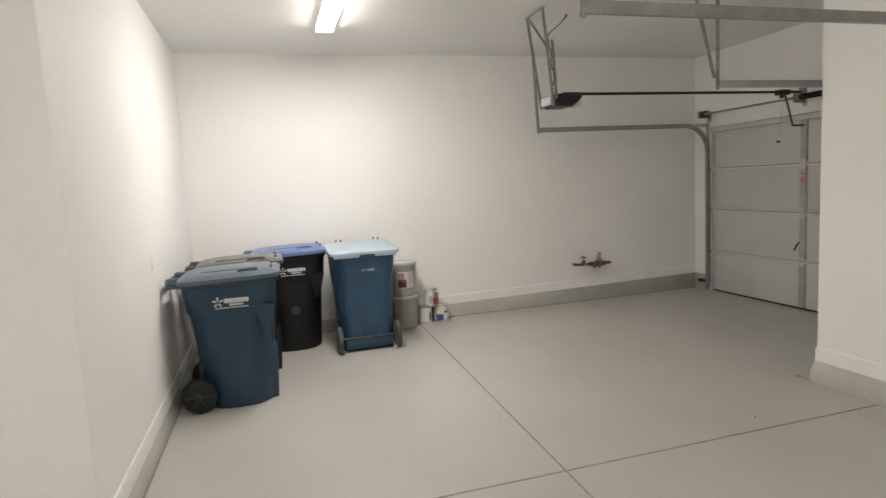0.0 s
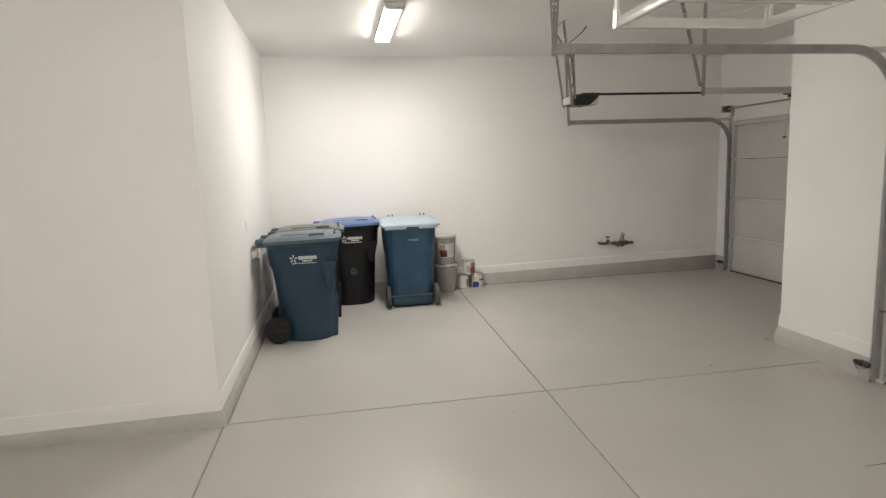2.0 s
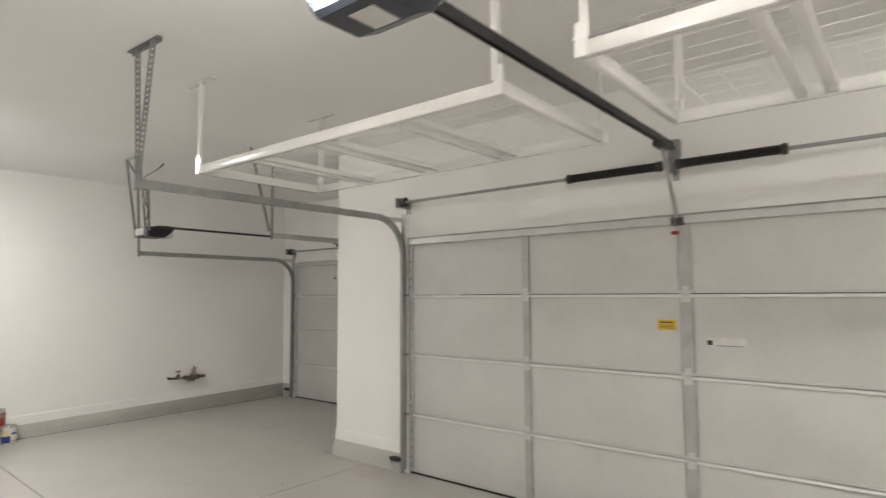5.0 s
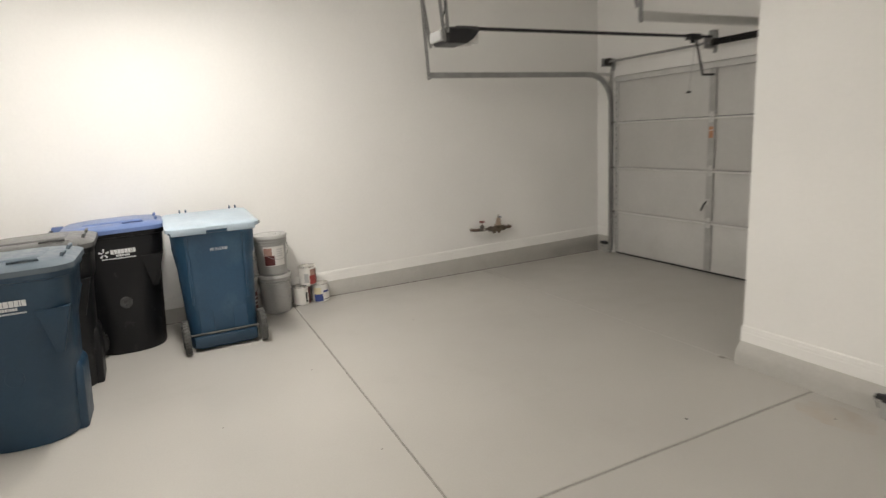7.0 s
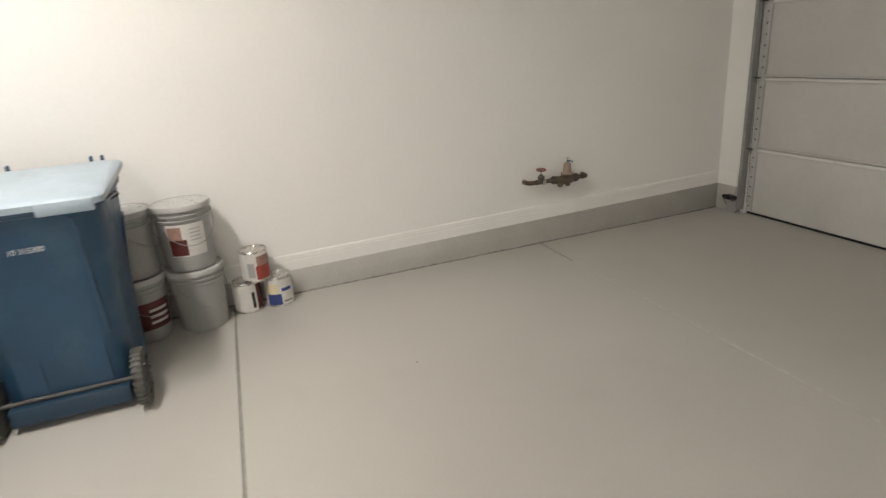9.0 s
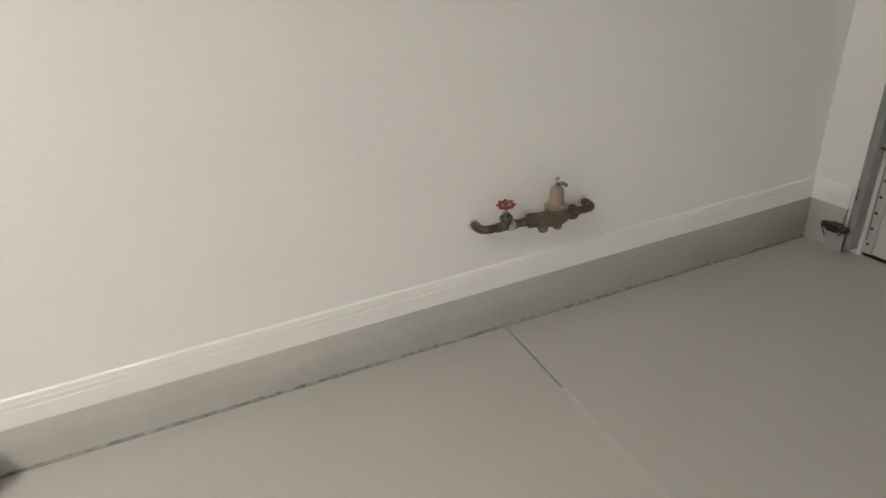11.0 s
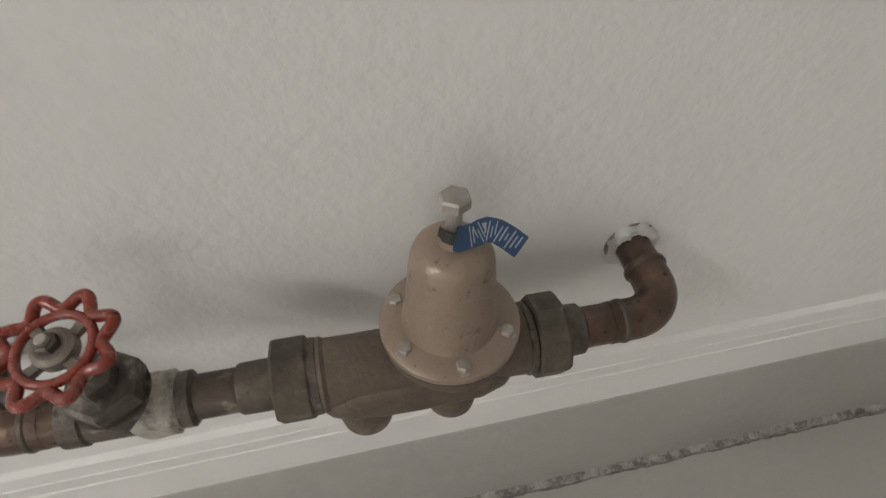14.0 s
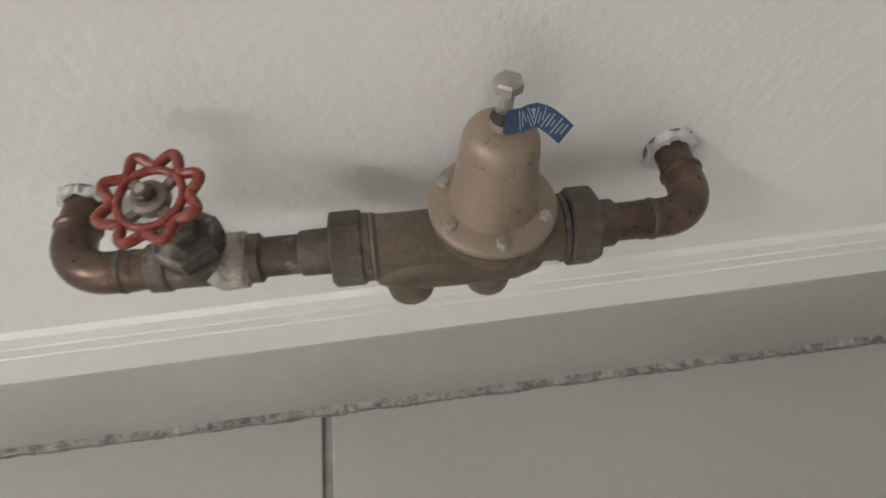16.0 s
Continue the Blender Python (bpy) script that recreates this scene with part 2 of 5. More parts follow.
def extrude_along(bm, pts, section, side):
    """Sweep a closed section of (across, up) pairs along a path; side is the across direction."""
    pts = [Vector(p) for p in pts]
    side = Vector(side).normalized()
    rings = []
    for i, p in enumerate(pts):
        d = (pts[min(i + 1, len(pts) - 1)] - pts[max(i - 1, 0)]).normalized()
        up = side.cross(d).normalized()
        rings.append([p + side * a + up * b for a, b in section])
    return loft(bm, rings)


def arc(c, r, a0, a1, n, u, w):
    c, u, w = Vector(c), Vector(u), Vector(w)
    return [c + u * r * math.cos(radians(a0 + (a1 - a0) * i / n)) + w * r * math.sin(radians(a0 + (a1 - a0) * i / n)) for i in range(n + 1)]


def ring_rr(x0, x1, y0, y1, z, r, n=5):
    """A rounded rectangle at height z."""
    out = []
    for cx, cy, a in ((x1 - r, y1 - r, 0), (x0 + r, y1 - r, 90), (x0 + r, y0 + r, 180), (x1 - r, y0 + r, 270)):
        for i in range(n + 1):
            t = radians(a + 90 * i / n)
            out.append((cx + r * math.cos(t), cy + r * math.sin(t), z))
    return out


def mesh_of(name, bm, material, smooth=None):
    bmesh.ops.recalc_face_normals(bm, faces=bm.faces)
    me = bpy.data.meshes.new(name)
    bm.to_mesh(me)
    bm.free()
    me.materials.append(material)
    if smooth is not None:
        me.shade_smooth()
        me.set_sharp_from_angle(angle=radians(smooth))
    return me


def part(name, bm, material, parent=None, label="", smooth=25):
    ob = new(name, mesh_of(name, bm, material, smooth))
    if parent is not None:
        ob.parent = parent
    return tagged(ob, label)


def thing(name, label, category, m=None, group="", kind=""):
    ob = new(name)
    ob.empty_display_size = 0.1
    if m is not None:
        ob.matrix_basis = m
    return tagged(ob, label, category, group, kind)


def B(*a, **k):
    return box(bmesh.new(), *a, **k)


def lettering(name, text, size, m, material, parent, label=""):
    cu = bpy.data.curves.new(name, "FONT")
    cu.body, cu.size, cu.extrude = text, size, 0.0004
    cu.align_x, cu.align_y = "CENTER", "CENTER"
    tmp = bpy.data.objects.new("tmp", cu)
    me = bpy.data.meshes.new_from_object(tmp)
    bpy.data.objects.remove(tmp)
    me.transform(m)
    me.materials.clear()
    me.materials.append(material)
    ob = new(name, me)
    ob.parent = parent
    return tagged(ob, label)


# ---- shell ----
def structure(name, bm, material, label, category, smooth=None):
    return tagged(part(name, bm, material, None, "", smooth), label, category, kind="structure")


structure("wall_back", B(XL - T, XS + T, YB, YB + T, 0, ZC), WALL, "off-white painted drywall with fine orange peel texture", "wall")
structure("wall_left", B(XL - T, XL, YJ + T, YB, 0, ZC), WALL, "off-white painted drywall beside the wheeled bins", "wall")
structure("wall_jog", B(XW, XL, YJ, YJ + T, 0, ZC), WALL, "off-white painted drywall face meeting an outside corner", "wall")
structure("wall_far_left", B(XW - T, XW, YS, YJ + T, 0, ZC), WALL, "plain off-white painted drywall", "wall")
structure("wall_behind", B(XW, XP + T, YS - T, YS, 0, ZC), WALL, "plain off-white painted drywall", "wall")
bm = B(XP, XP + T, D1A, YP, 0, ZC)
box(bm, XP, XP + T, YS, D1B, 0, ZC)
box(bm, XP, XP + T, D1B, D1A, DH - 0.004, ZC)
structure("wall_large_door", bm, WALL, "off-white drywall pier and header round the wide garage door", "wall")
structure("wall_return", B(XP + T, XS + T, YP - T, YP, 0, ZC), WALL, "off-white drywall return beside the narrow garage door", "wall")
bm = B(XS, XS + T, D2A, YB, 0, ZC)
box(bm, XS, XS + T, YP, D2B, 0, ZC)
box(bm, XS, XS + T, D2B, D2A, DH - 0.004, ZC)
structure("wall_single_door", bm, WALL, "off-white drywall round the narrow garage door", "wall")
bm = B(XW - T, XP + T, YS - T, YJ + T, ZC, ZC + 0.1)
box(bm, XL - T, XP + T, YJ + T, YB + T, ZC, ZC + 0.1)
box(bm, XP + T, XS + T, YP - T, YB + T, ZC, ZC + 0.1)
structure("ceiling", bm, CEIL, "off-white painted drywall ceiling", "ceiling")

# baseboard and curb: sections of (distance from wall, height)
CURB_H = 0.178
CURB_S = [(0, 0), (0.0300, 0), (0.0295, 0.05), (0.028, 0.098), (0.026, 0.106), (0.0105, CURB_H - 0.006), (0.007, CURB_H), (0.0, CURB_H)]
TRIM_S = [(0, CURB_H), (0.0090, CURB_H - 0.001), (0.0090, CURB_H + 0.060), (0.0078, CURB_H + 0.0612), (0.0078, CURB_H + 0.0645), (0.0086, CURB_H + 0.0655),
          (0.0086, CURB_H + 0.081), (0.0074, CURB_H + 0.0822), (0.0074, CURB_H + 0.0855), (0.0080, CURB_H + 0.0865), (0.0060, CURB_H + 0.100), (0.0, CURB_H + 0.106)]


def curb_h(x, y):
    """Height of the curb: the floor falls towards the doors."""
    return 0.116 + 0.0138 * (x - XL) - (0.018 if XP - 0.01 < x < XP + 0.01 else 0.0) - (0.010 if x < XL + 0.01 and y < YJ + 0.01 else 0.0)


def run(bm, p0, p1, normal, section, e0, e1, above):
    """Sweep a wall section from p0 to p1; e = 1 at outside corners, -1 at inside corners, 0 at plain ends."""
    h0, h1 = curb_h(*p0), curb_h(*p1)
    if above:
        s0, s1 = ([(a, z + h - CURB_H) for a, z in section] for h in (h0, h1))
    else:
        s0, s1 = ([(a, z * h / CURB_H) for a, z in section] for h in (h0, h1))
    p0, p1, n = Vector((*p0, 0)), Vector((*p1, 0)), Vector((*normal, 0))
    d = (p1 - p0).normalized()
    loft(bm, [[p0 - d * e0 * a + n * a + Vector((0, 0, z)) for a, z in s0],
              [p1 + d * e1 * a + n * a + Vector((0, 0, z)) for a, z in s1]])


SEGS = [((XL, YB), (XS, YB), (0, -1), -1, -1), ((XL, YJ), (XL, YB), (1, 0), 1, -1), ((XW, YJ), (XL, YJ), (0, -1), -1, 1),
        ((XW, YS), (XW, YJ), (1, 0), -1, -1), ((XW, YS), (XP, YS), (0, 1), -1, -1),
        ((XP, D1A + 0.10), (XP, YP), (-1, 0), 0, 1), ((XP, YP), (XS, YP), (0, 1), 1, -1), ((XP, YS), (XP, D1B - 0.1), (-1, 0), -1, 0),
        ((XS, YP), (XS, D2B - 0.10), (-1, 0), -1, 0), ((XS, D2A + 0.10), (XS, YB), (-1, 0), 0, -1)]
for i, (p0, p1, n, e0, e1) in enumerate(SEGS):
    bm = bmesh.new()
    run(bm, p0, p1, n, TRIM_S, e0, e1, True)
    structure("baseboard", bm, TRIM, "white painted wooden baseboard with a grooved top edge", "baseboard", 25)
    bm = bmesh.new()
    run(bm, p0, p1, n, CURB_S, e0, e1, False)
    structure("curb", bm, CURB, "grey painted concrete curb below the baseboard", "curb", 50)

# floor with sawn joints: slabs stand on a base, with a groove round each
JX, JY, G = (-0.535, 1.690, 4.010), 2.205, 0.0072
floor = structure("floor", B(XW - T, XS + T, YS - T, YB + T, -0.12, -0.006), JOINT, "smooth grey coated concrete garage floor with sawn joints", "floor")


def slab(a0, a1, b0, b1, y0, y1):
    """A slab between two joints whose edges may lean: x from a0 to b0 at y0 and from a1 to b1 at y1."""
    q = 0.002
    rings = [[(a0, y0, -0.007), (b0, y0, -0.007), (b1, y1, -0.007), (a1, y1, -0.007)], [(a0, y0, -q), (b0, y0, -q), (b1, y1, -q), (a1, y1, -q)],
             [(a0 + q * 0.4, y0 + q * 0.4, -q * 0.3), (b0 - q * 0.4, y0 + q * 0.4, -q * 0.3), (b1 - q * 0.4, y1 - q * 0.4, -q * 0.3), (a1 + q * 0.4, y1 - q * 0.4, -q * 0.3)],
             [(a0 + q, y0 + q, 0), (b0 - q, y0 + q, 0), (b1 - q, y1 - q, 0), (a1 + q, y1 - q, 0)]]
    part("slab", loft(bmesh.new(), rings), FLOOR, floor, smooth=None)


def joint_x(k, y):
    return JX[k] + (0.031 * (y - JY) if k == 1 else 0.0)


for y0, y1 in ((YS - T, JY - G), (JY + G, YB + T)):
    for k in range(4):
        a0, a1 = (XW - T, XW - T) if k == 0 else (joint_x(k - 1, y0) + G, joint_x(k - 1, y1) + G)
        b0, b1 = (XS + T, XS + T) if k == 3 else (joint_x(k, y0) - G, joint_x(k, y1) - G)
        slab(a0, a1, b0, b1, y0, y1)
# dirty crust where the curb meets the floor, with a thin crack along its lower edge
rng = random.Random(4)
for (p0, p1, n, e0, e1), off in ((SEGS[0], 0.0297), (SEGS[1], 0.0297)):
    bm, bc = bmesh.new(), bmesh.new()
    a, b, nn = Vector((*p0, 0)), Vector((*p1, 0)), Vector((*n, 0))
    d = (b - a).normalized()
    L = (b - a).length
    steps = int(L / 0.006)
    rows, crack = [], []
    for k in range(steps + 1):
        p = a + d * (L * k / steps) + nn * off
        h = 0.0035 + 0.006 * abs(noise.noise(p * 30)) + 0.003 * rng.random()
        w = 0.010 + 0.002 * noise.noise(p * 22 + Vector((3, 1, 7))) + 0.0015 * rng.random()
        rows.append([bm.verts.new(p + nn * u * w + Vector((0, 0, z))) for u, z in ((0, h), (0.35, h * 0.45 + 0.001), (1.0, -0.001))])
        c = 0.0010 + 0.0012 * abs(noise.noise(p * 40 + Vector((9, 0, 0)))) + 0.0008 * rng.random()
        q = p + nn * (w + 0.0006)
        crack.append([bc.verts.new(q + nn * u * c + Vector((0, 0, z))) for u, z in ((-1, 0.0008), (1, 0.0008), (1.2, -0.002))])
    for m_, r_ in ((bm, rows), (bc, crack)):
        for k in range(steps):
            for i in range(2):
                m_.faces.new((r_[k][i], r_[k + 1][i], r_[k + 1][i + 1], r_[k][i + 1]))
    structure("floor_seam", bm, GRIME, "crumbly dirty grey seam between curb and floor", "seam", 60)
    structure("floor_crack", bc, CRACK, "thin dark crack along the curb's seam", "crack", 60)

# long thin tyre scuffs by the wide door, a pale patched joint along the pier line
for i, (x0, y0, x1, y1) in enumerate(((2.915, 0.794, 3.64, 0.808), (3.02, 0.711, 3.55, 0.724), (3.075, 0.651, 3.486, 0.667))):
    a, b = Vector((x0, y0, 0.0006)), Vector((x1, y1, 0.0006))
    bm = bmesh.new()
    rows = []
    for k in range(41):
        p = a.lerp(b, k / 40)
        w = (0.0042 if i != 1 else 0.0026) * (0.55 + 0.8 * abs(noise.noise(p * 9 + Vector((i, 0, 0))))) * min(1, k / 3 + 0.15, (40 - k) / 3 + 0.15)
        rows.append([p + Vector((0, -w, 0)), p + Vector((0, w, 0)), p + Vector((0, w, -0.0012)), p + Vector((0, -w, -0.0012))])
    structure("floor_scuff", loft(bm, rows), SCUFF, "thin dark scuff mark on the floor coating", "scuff")
bm = bmesh.new()
rows = []
for k in range(121):
    y = YP + 0.17 + 2.72 * k / 120
    w = 0.0085 + 0.005 * noise.noise(Vector((0, y * 14, 0))) + 0.002 * noise.noise(Vector((3, y * 60, 0)))
    x = JX[2] + 0.003 * noise.noise(Vector((7, y * 6, 0)))
    rows.append([(x - w, y, 0.0008), (x + w, y, 0.0008), (x + w, y, -0.004), (x - w, y, -0.004)])
structure("joint_patch", loft(bm, rows), PALEGROUT, "pale patched floor joint in line with the pier", "joint")
bm = bmesh.new()
cen = bm.verts.new((3.78, 1.97, 0.0007))
rim = [bm.verts.new((3.78 + 0.12 * math.cos(t) * (1 + 0.35 * noise.noise(Vector((math.cos(t) * 2, math.sin(t) * 2, 3)))),
                     1.97 + 0.19 * math.sin(t) * (1 + 0.35 * noise.noise(Vector((math.cos(t) * 2, math.sin(t) * 2, 8)))), 0.0004)) for t in (2 * math.pi * i / 40 for i in range(40))]
for i in range(40):
    bm.faces.new((cen, rim[i], rim[(i + 1) % 40]))
structure("floor_stain", bm, STAINED, "faint rusty stain in the floor coating", "stain")
bm = bmesh.new()
bmesh.ops.create_icosphere(bm, subdivisions=2, radius=0.026)
for v in bm.verts:
    f = 1 + 0.5 * noise.noise(v.co * 60)
    v.co = Vector((3.99 + v.co.x * f * 0.8, 2.815 + v.co.y * f, max(v.co.z * 0.10, -0.001) + 0.0012))
structure("floor_chip", bm, JOINT, "small chipped patch of bare concrete in the floor coating", "chip")


# ---- garage doors and their gear ----
SEC = DH / 4
TRACK_S = [(-0.013, -0.027), (0.013, -0.027), (0.013, -0.018), (0.010, -0.018), (0.010, -0.024), (-0.010, -0.024),
           (-0.010, 0.024), (0.010, 0.024), (0.010, 0.018), (0.013, 0.018), (0.013, 0.027), (-0.013, 0.027)]


def hinge(x, y, z, door):
    bm = B(x - 0.004, x, y - 0.030, y + 0.030, z - 0.055, z - 0.006, 0.001, 1)
    box(bm, x - 0.004, x, y - 0.022, y + 0.022, z + 0.006, z + 0.05, 0.001, 1)
    rod(bm, (x - 0.007, y - 0.034, z), (x - 0.007, y + 0.034, z), 0.006, 8)
    part("hinge", bm, PALE, door, "bright zinc hinge")


def sectional_door(name, x, ya, yb, stiles, label):
    """A closed four-section door seen from inside; x is its inner skin, ya > yb its ends."""
    door = thing(name, label, "garage door", kind="structure")
    for k in range(4):
        part("door_panel", B(x, x + 0.042, yb, ya, k * SEC + 0.004 + (0.012 if k == 0 else 0), (k + 1) * SEC - 0.002, 0.003, 2), DOOR, door)
    for k in (1, 2, 3):
        z = k * SEC
        part("section_rail", B(x - 0.022, x + 0.001, yb, ya, z - 0.022, z - 0.003, 0.004, 2), RIB, door, "white steel rail along the section joint")
        part("section_lip", B(x - 0.006, x + 0.001, yb, ya, z + 0.003, z + 0.016, 0.002, 2), DOOR, door)
    for i, y in enumerate(stiles):
        end = i in (0, len(stiles) - 1)
        w = 0.023 if end else (0.040 if ya - yb < 3 or abs(y - (ya + yb) / 2) < 0.2 else 0.027)
        for k in range(4):
            bm = B(x - 0.020, x - 0.0005, y - w, y + w, k * SEC + 0.022, (k + 1) * SEC - 0.026, 0.003, 1)
            st_ = part("stile", bm, ENDSTILE if end else STILE, door, "punched pale steel end stile" if end else "galvanised steel stile")
            if end:
                for q in range(6):
                    part("punched_hole", turned(bmesh.new(), (x - 0.0202, y, k * SEC + 0.07 + q * 0.078), (-1, 0, 0), [(0, 0.0075), (0.0006, 0.0075)], 8), DARKSTEEL, st_)
        for k in (1, 2, 3):
            hinge(x - 0.0195, y, k * SEC, door)
    bm = B(x - 0.052, x - 0.046, yb + 0.01, ya - 0.01, DH - 0.072, DH - 0.020, 0.002, 1)
    box(bm, x - 0.046, x, yb + 0.01, ya - 0.01, DH - 0.026, DH - 0.020)
    box(bm, x - 0.046, x, yb + 0.01, ya - 0.01, DH - 0.072, DH - 0.066)
    part("top_strut", bm, PALE, door, "galvanised steel strut along the door's top")
    part("bottom_seal", B(x - 0.004, x + 0.045, yb, ya, 0.0, 0.015, 0.004, 2), RUBBER, door, "black rubber bottom seal")
    return door


def perforated(bm, a, b, w=0.030, side=None):
    """A punched steel strip: two edges and rungs between them, with an angle leg."""
    a, b = Vector(a), Vector(b)
    d, u, v = frame_of(a, b)
    if side is not None:
        u = (Vector(side) - d * Vector(side).dot(d)).normalized()
        v = d.cross(u)
    L = (b - a).length

    def strip(c0, c1, du, dv):
        loft(bm, [[p + u * s * du + v * t * dv for s, t in ((-1, -1), (1, -1), (1, 1), (-1, 1))] for p in (c0, c1)])
    for s in (-1, 1):
        strip(a + u * s * (w / 2 - 0.0055), b + u * s * (w / 2 - 0.0055), 0.0055, 0.0012)
    n = max(2, int(L / 0.032))
    for i in range(n + 1):
        p = a + d * (L * i / n)
        strip(p - d * 0.010, p + d * 0.010, w / 2 - 0.003, 0.0012)
    strip(a + u * (w / 2) + v * 0.011, b + u * (w / 2) + v * 0.011, 0.0012, 0.011)
    return bm


def track(x, y, zt, xe, flip, label, group, steel=None):
    """One door track: upright channel, bend and level channel, with its brackets; x is the wall's face."""
    t = thing("door_track", label, "door track", group=group)
    xv, r = x - 0.045, 0.34
    pts = [(xv, y, 0.04), (xv, y, 0.9), (xv, y, zt - r)]
    pts += arc((xv - r, y, zt - r), r, 0, 90, 10, (1, 0, 0), (0, 0, 1))[1:]
    pts += [((xv - r + xe) / 2, y, zt), (xe, y, zt)]
    sec = [(a * flip, b) for a, b in TRACK_S]
    part("channel", extrude_along(bmesh.new(), pts, sec, (0, 1, 0)), steel or GALV, t, "galvanised steel channel", 30)
    o = 0.030 * flip
    bm = B(x - 0.040, x - 0.001, y + o - 0.0015, y + o + 0.0015, 0.0, zt - r + 0.05)
    box(bm, x - 0.004, x - 0.001, min(y + o, y + o + 0.035 * flip), max(y + o, y + o + 0.035 * flip), 0.0, zt - r + 0.05)
    part("wall_angle", bm, GALV, t, "punched galvanised wall angle")
    bm = B(x - 0.22, x - 0.001, y + o - 0.0015, y + o + 0.0015, zt - 0.018, zt + 0.022)
    box(bm, x - 0.035, x - 0.001, y + o - 0.0015, y + o + 0.0015, zt - r + 0.05, zt - 0.018)
    box(bm, x - 0.004, x - 0.001, y + o - 0.03, y + o + 0.03, zt - 0.30, zt + 0.06)
    part("flag_bracket", bm, PALE, t, "pale punched flag bracket")
    for z in (0.30, 0.95, 1.50):
        bm = B(x - 0.045, x - 0.002, y + o - 0.006, y + o + 0.006, z - 0.03, z + 0.03, 0.002, 1)
        turned(bm, (x - 0.030, y + o, z), (0, -flip, 0), [(0, 0.009), (0.03, 0.009)], 6)
        part("jamb_bracket", bm, DARKSTEEL, t)
    for k in (1, 2, 3):
        bm = turned(bmesh.new(), (xv, y - 0.01, k * SEC), (0, 1, 0), [(0, 0.010), (0.001, 0.021), (0.019, 0.021), (0.02, 0.010)], 14)
        rod(bm, (xv, y - 0.07 * flip, k * SEC), (xv, y, k * SEC), 0.005, 8)
        part("roller", bm, DARKSTEEL, t)
    return t


def torsion(x, ya, yb, z, springs, mid, label):
    s = thing("torsion_shaft", label, "door spring")
    part("shaft", rod(bmesh.new(), (x, ya, z), (x, yb, z), 0.0125, 12), GALV, s)
    for y, sgn in ((ya, -1), (yb, 1)):
        bm = turned(bmesh.new(), (x, y + sgn * 0.03, z), (0, sgn, 0), [(0, 0.025), (0.004, 0.042), (0.010, 0.042), (0.013, 0.034), (0.042, 0.036), (0.045, 0.044), (0.051, 0.044), (0.053, 0.02)], 20)
        part("cable_drum", bm, DARKSTEEL, s, "dark cast cable drum")
        bm = B(x - 0.05, x + 0.128, y - 0.0015, y + 0.0015, z - 0.045, z + 0.045, 0.0005, 1)
        box(bm, x + 0.125, x + 0.128, y - 0.03, y + 0.03, z - 0.09, z + 0.045)
        part("end_plate", bm, GALV, s)
        part("lift_cable", rod(bmesh.new(), (x + 0.10, y + sgn * 0.06, 0.1), (x + 0.04, y + sgn * 0.06, z), 0.0018, 6), DARKSTEEL, s)
    for y0, y1 in springs:
        n = int(abs(y1 - y0) / 0.0075)
        prof = []
        for i in range(n + 1):
            h = abs(y1 - y0) * i / n
            prof += [(h, 0.0265), (h + 0.0037, 0.030)]
        part("spring", turned(bmesh.new(), (x, max(y0, y1), z), (0, -1, 0), prof, 14), SPRING, s, "black wound torsion spring")
        for y in (y0, y1):
            part("spring_cone", turned(bmesh.new(), (x, y - 0.02, z), (0, 1, 0), [(0, 0.02), (0.005, 0.034), (0.03, 0.036), (0.04, 0.024)], 12), DARKSTEEL, s)
    bm = B(x - 0.03, x + 0.128, mid - 0.002, mid + 0.002, z - 0.05, z + 0.05)
    box(bm, x + 0.122, x + 0.128, mid - 0.022, mid + 0.022, z - 0.085, z + 0.075, 0.001, 1)
    turned(bm, (x, mid - 0.015, z), (0, 1, 0), [(0, 0.02), (0.005, 0.035), (0.025, 0.035), (0.03, 0.02)], 16)
    part("centre_bearing", bm, GALV, s)
    return s


def safety_sensor(x, y, sgn, label):
    """A photo-eye on a folded plate that stands on the floor before the curb's end."""
    s = thing("safety_sensor", label, "door sensor")
    bm = B(x - 0.058, x - 0.054, y - 0.052, y + 0.040, 0.0, 0.128, 0.001, 1)
    box(bm, x - 0.054, x - 0.001, y + 0.036, y + 0.040, 0.0, 0.128, 0.001, 1)
    part("sensor_plate", bm, STILE, s, "folded galvanised plate")
    part("sensor_bracket", B(x - 0.100, x - 0.055, y - 0.044, y - 0.041, 0.100, 0.150, 0.001, 1), GALV, s)
    bm = B(x - 0.108, x - 0.062, y - 0.040, y + 0.016, 0.112, 0.152, 0.006, 2)
    turned(bm, (x - 0.085, y - 0.038 * sgn, 0.132), (0, -sgn, 0), [(0, 0.018), (0.035, 0.018), (0.040, 0.011)], 14)
    box(bm, x - 0.100, x - 0.070, y + 0.016, y + 0.048, 0.118, 0.146, 0.006, 2)
    part("sensor_housing", bm, BLACKP, s, "black plastic photo-eye")
    pts = [(x - 0.085, y + 0.045, 0.13), (x - 0.075, y + 0.062, 0.12), (x - 0.060, y + 0.058, 0.09), (x - 0.045, y + 0.050, 0.05)]
    part("sensor_wire", tube(bmesh.new(), pts, 0.0022, 6), BLACKP, s)


